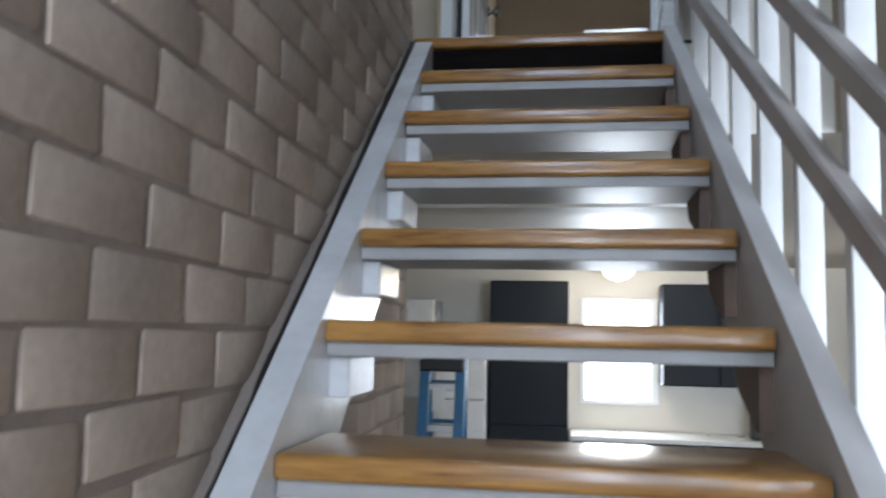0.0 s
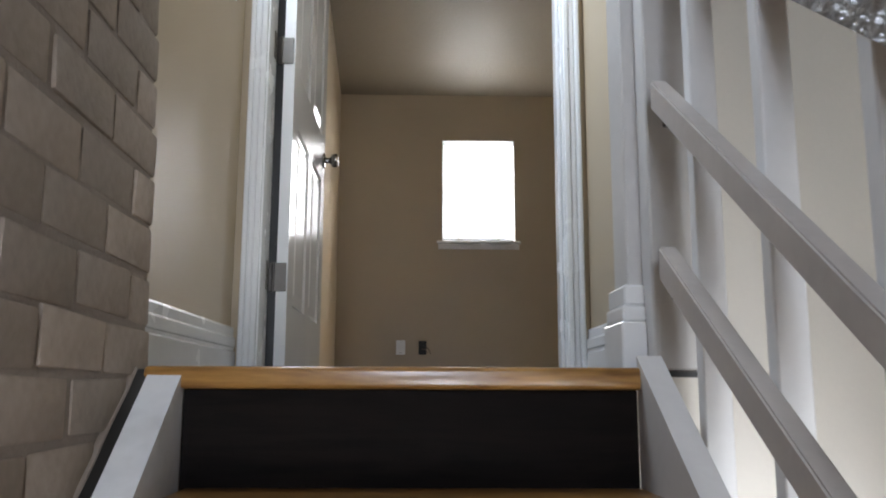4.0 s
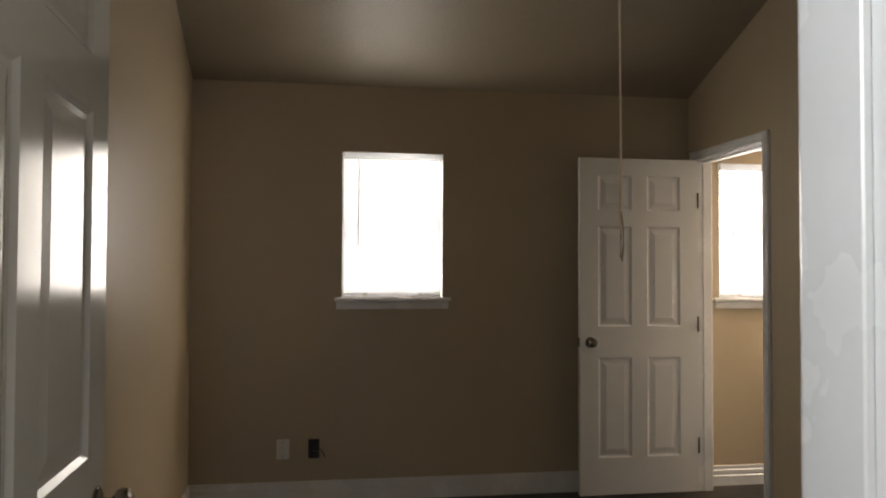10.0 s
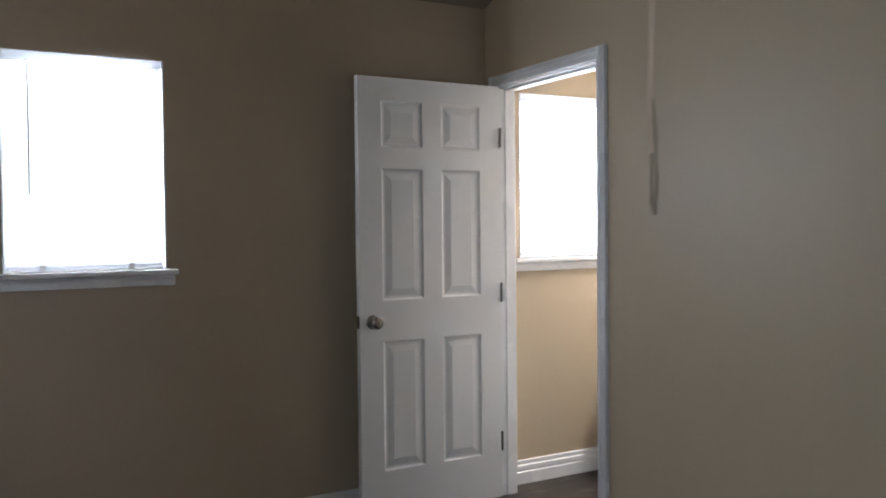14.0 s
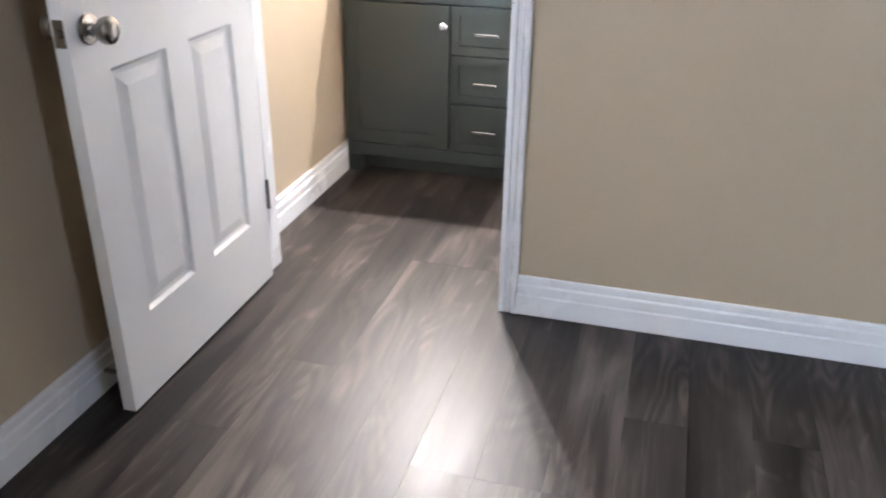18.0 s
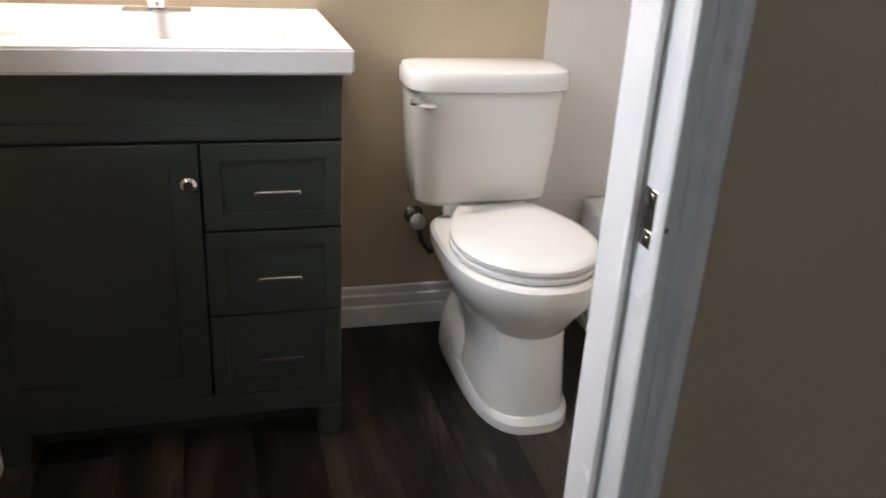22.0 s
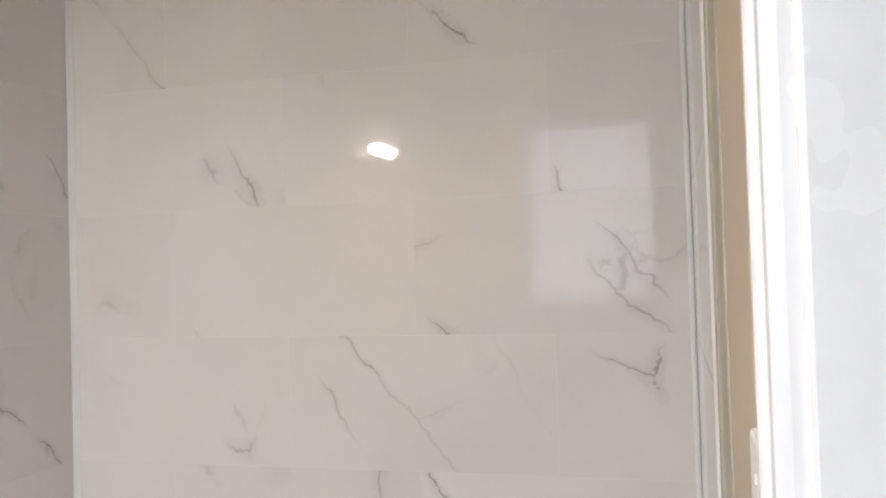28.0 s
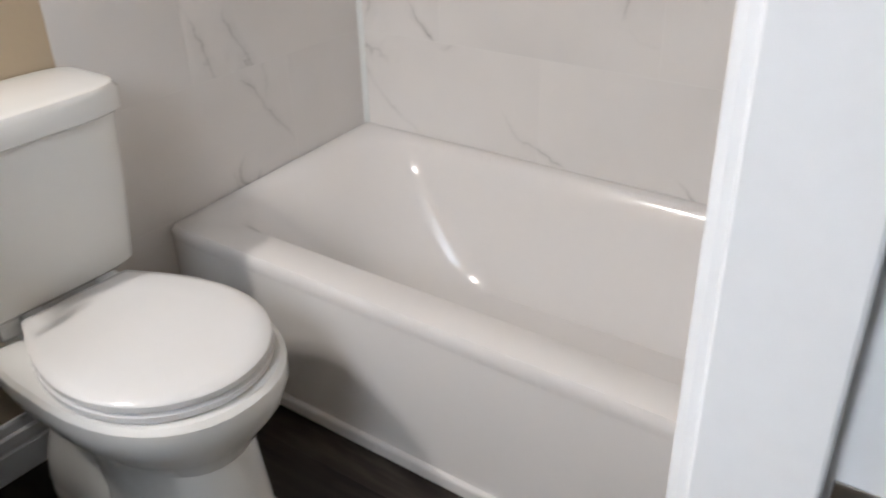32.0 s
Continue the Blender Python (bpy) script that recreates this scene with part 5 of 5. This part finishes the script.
part("outlet", moved(lathe([(0.0150, -0.001), (0.0135, 0.002)], 14), Matrix.Translation((TWX + 0.1435, 3.575, 0.5438)) @ Matrix.Rotation(radians(-65), 4, "Y")), BLACK, spout, "dark spout mouth")
part("diverter", moved(lathe([(0.0035, 0), (0.0035, 0.014), (0.008, 0.016), (0.009, 0.022), (0.006, 0.026)], 12), Matrix.Translation((TWX + 0.118, 3.575, 0.576))), CHROME, spout, "", True)
mixer = thing("shower_valve", TWX, 3.565, 0.69, "chrome tub valve with a curved lever handle", "faucet")
part("escutcheon", moved(lathe([(0.083, 0), (0.081, 0.005), (0.055, 0.008), (0.030, 0.012)], 28), Matrix.Translation((TWX, 3.565, 0.683)) @ Matrix.Rotation(radians(90), 4, "Y")), CHROME, mixer, "round chrome plate", True)
part("stem", moved(lathe([(0.024, 0), (0.022, 0.018), (0.018, 0.024), (0.022, 0.028), (0.020, 0.046)], 18), Matrix.Translation((TWX + 0.008, 3.565, 0.690)) @ Matrix.Rotation(radians(90), 4, "Y")), CHROME, mixer, "", True)
part("lever", loft([[(x + r * math.cos(a) * 0.8, 3.565 + r * math.sin(a), z + r * math.cos(a) * 0.6) for a in (2 * math.pi * i / 14 for i in range(14))] for x, z, r in ((TWX + 0.046, 0.700, 0.019), (TWX + 0.062, 0.698, 0.018), (TWX + 0.076, 0.682, 0.014), (TWX + 0.087, 0.651, 0.010), (TWX + 0.094, 0.620, 0.007), (TWX + 0.096, 0.610, 0.004))]), CHROME, mixer, "", True)

# vanity lamp
vl = thing("vanity_light", 4.28, 5.10, 1.96, "chrome wall lamp with two lit frosted shades", "lamp")
part("back_plate", bx(4.272, 4.295, 5.04, 5.35, 1.86, 1.95, 0.005, 2), CHROME, vl)
for y in (5.12, 5.27):
    part("arm", pipe([(4.275, y, 1.91), (4.262, y, 1.96), (4.235, y, 2.04), (4.197, y, 2.050)], 0.008, 8), CHROME, vl)
    rings = [[(4.195 + r * math.cos(a), y + r * math.sin(a), z) for a in (2 * math.pi * i / 20 for i in range(20))] for r, z in ((0.052, 1.922), (0.058, 1.920), (0.055, 1.955), (0.048, 2.0), (0.034, 2.03), (0.012, 2.045))]
    part("shade", loft(rings, False), SHADE, vl, "lit frosted glass shade", True)

setting("wall_patch", join(bx(BW - 0.001, BW + 0.004, 3.9375, 3.985, 0.0, 2.43, 0.0015), bx(BW - 0.001, BW + 0.002, 3.985, 4.105, 0.0, 2.43, 0.0008)), COMPOUND, "olive grey wall patch with smeared joint compound beside the tiles")

# tiles, with their own veins
tiles = [setting("tile_wall_back", bx(TWX, BE, 3.2325, 3.2436, 0.0, 2.6), GROUT, "white marble-look tiles behind the tub"),
         setting("tile_wall_east", bx(4.2964, 4.3075, 3.2445, 4.105, 0.0, 2.44), GROUT, "white marble-look tiles at the head of the tub"),
         setting("tile_wall_west", bx(BW - 0.01, TWX - 0.0009, 3.2325, 3.937, 0.0, 2.435), GROUT, "white marble-look tiles behind the tub valve")]
TH, TW, GAP = 0.283, 0.580, 0.0012


def tile_mesh(w, h, cache={}):
    key = (round(w, 3), round(h, 3))
    if key not in cache:
        cache[key] = mesh_of("tile", bx(-w / 2, w / 2, 0, 0.0095, -h / 2, h / 2, 0.0003), TILE)
    return cache[key]


def tile_run(parent, a, b, joint_even, place, skip_below):
    z, row = 0.094, 0
    while z < 2.44:
        z1 = min(z + TH, 2.44)
        if z1 > skip_below + 0.02:
            j = joint_even if row % 2 == 0 else joint_even + TW / 2
            u = j
            while u > a:
                u -= TW
            while u < b:
                p, q = max(u, a) + GAP / 2, min(u + TW, b) - GAP / 2
                if q - p > 0.02:
                    share("tile", tile_mesh(q - p, z1 - z - GAP), parent, place((p + q) / 2, (z + z1) / 2))
                u += TW
        z, row = z + TH, row + 1


tile_run(tiles[0], TWX, BE - 0.003, 3.456, lambda u, z: Matrix.Translation((u, 3.2345, z)), 0.38)
tile_run(tiles[1], 3.246, 4.105, 3.81, lambda u, z: Matrix.Translation((4.3055, u, z)) @ Matrix.Rotation(radians(90), 4, "Z"), 0.0)
tile_run(tiles[2], 3.246, 3.937, 3.66, lambda u, z: Matrix.Translation((TWX - 0.0100, u, z)) @ Matrix.Rotation(radians(-90), 4, "Z"), 0.0)
setting("caulk", join(prism([(BE - 0.0005, BS + 0.0005), (BE - 0.0005, BS + 0.012), (BE - 0.006, BS + 0.006), (BE - 0.012, BS + 0.0005)], "z", TZ, 2.435), prism([(TWX + 0.0003, BS + 0.0005), (TWX + 0.0003, BS + 0.010), (TWX + 0.004, BS + 0.004), (TWX + 0.010, BS + 0.0005)], "z", TZ, 2.435)), CAULK, "white caulk in the tile corners")

# ---- lower room, seen through the stairs ----
tall = thing("tall_cabinet", 0.14, 5.1, LOW, "tall dark slate kitchen cabinet", "cabinet")
part("body", bx(-0.20, 0.48, 4.80, 5.39, LOW, -0.45, 0.004), KITCHEN, tall)
for z0, z1 in ((LOW + 0.1, -1.7), (-1.69, -0.46)):
    d = part("cabinet_door", bx(-0.19, 0.47, 4.778, 4.80, z0, z1, 0.003), KITCHEN, tall)
    part("handle", bx(0.42, 0.432, 4.755, 4.775, (z0 + z1) / 2 - 0.08, (z0 + z1) / 2 + 0.08, 0.003), NICKEL, d)
wallcab = thing("wall_cabinet", 1.75, 5.2, -1.36, "dark slate kitchen wall cabinet", "cabinet")
part("body", bx(1.30, 2.25, 5.06, 5.40, -1.34, -0.45, 0.004), KITCHEN, wallcab)
for x in (1.31, 1.785):
    part("cabinet_door", bx(x, x + 0.455, 5.04, 5.06, -1.33, -0.46, 0.003), KITCHEN, wallcab)
base = thing("base_cabinet", 1.4, 5.1, LOW, "dark slate kitchen base cabinet", "cabinet")
part("body", bx(0.52, 2.4, 4.82, 5.39, LOW + 0.09, LOW + 0.86, 0.004), KITCHEN, base)
part("plinth", bx(0.52, 2.4, 4.88, 5.39, LOW, LOW + 0.09), KITCHEN, base)
for i in range(4):
    part("cabinet_door", bx(0.53 + i * 0.468, 0.985 + i * 0.468, 4.80, 4.82, LOW + 0.11, LOW + 0.84, 0.003), KITCHEN, base)
part("worktop", bx(0.50, 2.42, 4.78, 5.395, LOW + 0.861, LOW + 0.90, 0.004), COUNTER)
tagged(scene.collection.objects[-1], "pale speckled kitchen worktop on dark cabinets", "worktop")
app = thing("small_appliance", 2.1, 5.0, LOW + 0.90, "small black appliance on the kitchen worktop", "appliance")
part("body", bx(2.02, 2.18, 4.93, 5.08, LOW + 0.901, LOW + 1.17, 0.02, 3), BLACK, app)
part("lid", bx(2.03, 2.17, 4.94, 5.07, LOW + 1.171, LOW + 1.19, 0.008, 2), PLATE, app, "pale lid")
wh = thing("white_wall_cabinet", -1.0, 4.3, -1.4, "white kitchen wall cabinet with two doors", "cabinet")
part("body", bx(-1.30, -0.72, 4.9, 5.395, -1.5, -0.62, 0.004), TRIM, wh)
for x in (-1.295, -1.005):
    part("cabinet_door", bx(x, x + 0.28, 4.88, 4.90, -1.49, -0.63, 0.003), TRIM, wh)
fridge = thing("refrigerator", -0.46, 5.1, LOW, "white refrigerator beside the tall cabinet", "refrigerator")
part("body", bx(-0.70, -0.22, 4.80, 5.39, LOW + 0.02, -0.95, 0.01, 2), TRIM, fridge)
for z0, z1 in ((LOW + 0.05, -1.5), (-1.49, -0.955)):
    d = part("door", bx(-0.695, -0.225, 4.745, 4.80, z0, z1, 0.012, 2), TRIM, fridge)
    part("handle", bx(-0.66, -0.64, 4.715, 4.745, z0 + 0.1, z0 + 0.45, 0.006, 2), TRIM, d)
dark = thing("refrigerator", 3.6, 3.9, LOW, "steel refrigerator standing between black cabinets", "refrigerator")
part("body", bx(3.30, 3.92, 3.62, 4.20, LOW + 0.02, -0.90, 0.006, 2), BLACKCAB, dark)
for z0, z1 in ((LOW + 0.05, -1.52), (-1.51, -0.905)):
    d = part("door", bx(3.305, 3.915, 3.565, 3.62, z0, z1, 0.012, 2), ALU, dark, "brushed steel door")
    part("handle", bx(3.86, 3.885, 3.525, 3.565, z0 + 0.12, z1 - 0.12, 0.006, 2), ALU, d)
pan = thing("pantry_cabinet", 3.1, 3.9, LOW, "tall black pantry cabinet beside the refrigerator", "cabinet")
part("body", bx(2.91, 3.29, 3.60, 4.20, LOW, -0.62, 0.004), BLACKCAB, pan)
part("cabinet_door", bx(2.915, 3.285, 3.58, 3.60, LOW + 0.1, -0.63, 0.003), BLACKCAB, pan)
over = thing("cabinet_over_refrigerator", 3.65, 3.9, -0.89, "black cabinet above the refrigerator", "cabinet")
part("body", bx(3.29, 4.03, 3.60, 4.20, -0.89, -0.62, 0.004), BLACKCAB, over)
part("side_panel", bx(3.93, 4.03, 3.60, 4.20, LOW, -0.891, 0.004), BLACKCAB, over)
ladder = thing("step_ladder", -0.35, 3.3, LOW, "blue fibreglass step ladder with a black top", "ladder")
for dx in (-0.125, 0.125):
    part("rail", prism([(3.02, LOW), (3.11, LOW), (3.36, -1.10), (3.27, -1.10)], "x", -0.38 + dx - 0.034, -0.38 + dx + 0.034), BLUE, ladder)
    part("rear_leg", prism([(3.73, LOW), (3.79, LOW), (3.46, -1.10), (3.40, -1.10)], "x", -0.38 + dx - 0.022, -0.38 + dx + 0.022), BLUE, ladder)
    part("spreader", prism([(3.20, -1.62), (3.56, -1.62), (3.56, -1.60), (3.20, -1.60)], "x", -0.38 + dx - 0.003, -0.38 + dx + 0.003), ALU, ladder)
for i in range(5):
    z = LOW + 0.28 * (i + 1)
    y = 3.05 + 0.25 * (z - LOW) / (-1.10 - LOW)
    part("step", bx(-0.471, -0.289, y - 0.02, y + 0.075, z - 0.05, z, 0.004), ALU, ladder)
    part("rear_rung", bx(-0.483, -0.277, 3.76 - 0.33 * (z - LOW) / (-1.10 - LOW) - 0.012, 3.76 - 0.33 * (z - LOW) / (-1.10 - LOW) + 0.012, z - 0.02, z + 0.01, 0.003), BLUE, ladder)
part("label", bx(-0.44, -0.35, 3.205, 3.212, -1.46, -1.30, 0.001), PLATE, ladder, "pale sticker on the front")
part("top_cap", bx(-0.535, -0.225, 3.22, 3.49, -1.19, -1.055, 0.018, 3), BLACK, ladder, "black plastic top cap")


def ceiling_lamp(x, y):
    root = thing("ceiling_lamp", x, y, -0.27, "round flush ceiling lamp with a frosted bowl, lit", "lamp", "ceiling lamps")
    part("base_ring", moved(lathe([(0.13, -0.075), (0.155, -0.06), (0.16, -0.03), (0.16, 0.0)], 28), Matrix.Translation((x, y, -0.27))), CHROME, root, "", True)
    part("bowl", moved(lathe([(0.02, -0.165), (0.07, -0.156), (0.12, -0.122), (0.142, -0.070)], 28), Matrix.Translation((x, y, -0.275))), SHADE, root, "lit frosted bowl", True)
    part("finial", moved(lathe([(0.004, -0.190), (0.010, -0.180), (0.006, -0.165)], 10), Matrix.Translation((x, y, -0.275))), CHROME, root, "small chrome finial", True)


ceiling_lamp(0.90, 4.75)
down = thing("recessed_lamp", 2.884, 3.04, -0.27, "small round recessed ceiling lamp, lit", "lamp")
part("trim_ring", moved(lathe([(0.065, -0.006), (0.080, -0.004), (0.082, 0.0)], 24), Matrix.Translation((2.884, 3.043, -0.27))), TRIM, down)
part("lens", moved(lathe([(0.060, -0.010), (0.062, -0.005)], 24), Matrix.Translation((2.884, 3.043, -0.271))), BULB, down, "bright lens")

# ---- brick wall ----
TURN = Matrix.Rotation(0.025, 4, "Z")
bw = setting("brick_wall", moved(prism([(-0.25, LOW), (-0.0152, LOW), (-0.0152, 0.0), (-0.0152 - 0.028 * 2.75, 2.75), (-0.25, 2.75)], "y", -4.0, 0.055), TURN), MORTAR, "whitewashed rough brick wall beside the stairs")
rng = random.Random(5)
shapes = []
for i in range(7):
    bm = bx(-0.034, -0.0115, 0, 0.208, 0, 0.0745, 0.0060, 2)
    for v in bm.verts:
        n = noise.noise_vector(v.co * 14 + Vector((i * 7.3, 0, 0)))
        v.co += Vector((n.x * 0.005 if v.co.x > -0.024 else 0, n.y * 0.008, n.z * 0.006))
    shapes.append(mesh_of("brick", bm, BRICK, True))
half = []
for i in range(3):
    bm = bx(-0.034, -0.0115, 0, 0.099, 0, 0.0745, 0.0060, 2)
    for v in bm.verts:
        n = noise.noise_vector(v.co * 14 + Vector((i * 5.1, 3, 0)))
        v.co += Vector((n.x * 0.005 if v.co.x > -0.024 else 0, n.y * 0.008, n.z * 0.006))
    half.append(mesh_of("half_brick", bm, BRICK, True))
rest = bmesh.new()
count, row, z = 0, 0, LOW
while z < 2.68:
    y = 0.062 - (0.205 if row % 2 == 0 else 0.097)
    first = row % 2
    while y > -3.98:
        me = half[rng.randrange(3)] if first else shapes[rng.randrange(7)]
        m = TURN @ Matrix.Translation((rng.uniform(-0.0015, 0.0015) - 0.028 * max(z, 0), y + rng.uniform(-0.004, 0.004), z + rng.uniform(-0.003, 0.003))) @ Matrix.Rotation(rng.uniform(-0.012, 0.012), 4, "X")
        near = y > -1.35 and -0.75 < z - 0.6 * y < 1.15
        if near and count < 300:
            share("brick", me, bw, m)
            count += 1
        else:
            n0 = len(rest.verts)
            rest.from_mesh(me)
            rest.verts.ensure_lookup_table()
            for v in rest.verts[n0:]:
                v.co = m @ v.co
        first = 0
        y -= 0.217
    z, row = z + 0.083, row + 1
tagged(part("bricks", rest, BRICK, bw, "", True), kind="stuff")

# ---- plank floor ----
fl = setting("floor", join(bx(-0.40, 4.45, 1.13, 5.62, -0.0115, -0.0028), bx(-0.25, 0.936, 0.076, 1.13, -0.0115, -0.003)), BLACK, "dark brown wood-look plank floor")
PWD, PLN = 0.152, 1.22
cache = {}
rng = random.Random(11)


def plank(x0, x1, y0, y1):
    key = (round(x1 - x0, 3), round(y1 - y0, 3))
    if key not in cache:
        cache[key] = mesh_of("plank", bx(-key[0] / 2, key[0] / 2, -key[1] / 2, key[1] / 2, -0.003, 0.0, 0.0004), PLANK)
    share("plank", cache[key], fl, Matrix.Translation(((x0 + x1) / 2, (y0 + y1) / 2, 0)))


y = 0.076
while y < YF:
    y1 = min(y + PWD, YF)
    a, b = (XL, 0.936) if y1 < 1.2 else (XL, 4.296 if y > 3.2 else XR)
    x = a - rng.choice([0.15, 0.38, 0.62, 0.85, 1.05])
    while x < b:
        p, q = max(x, a), min(x + PLN, b)
        if q - p > 0.03:
            plank(round(p, 2) + 0.0001, round(q, 2) - 0.0001, y + 0.0001, y1 - 0.0001)
        x += PLN
    y += PWD
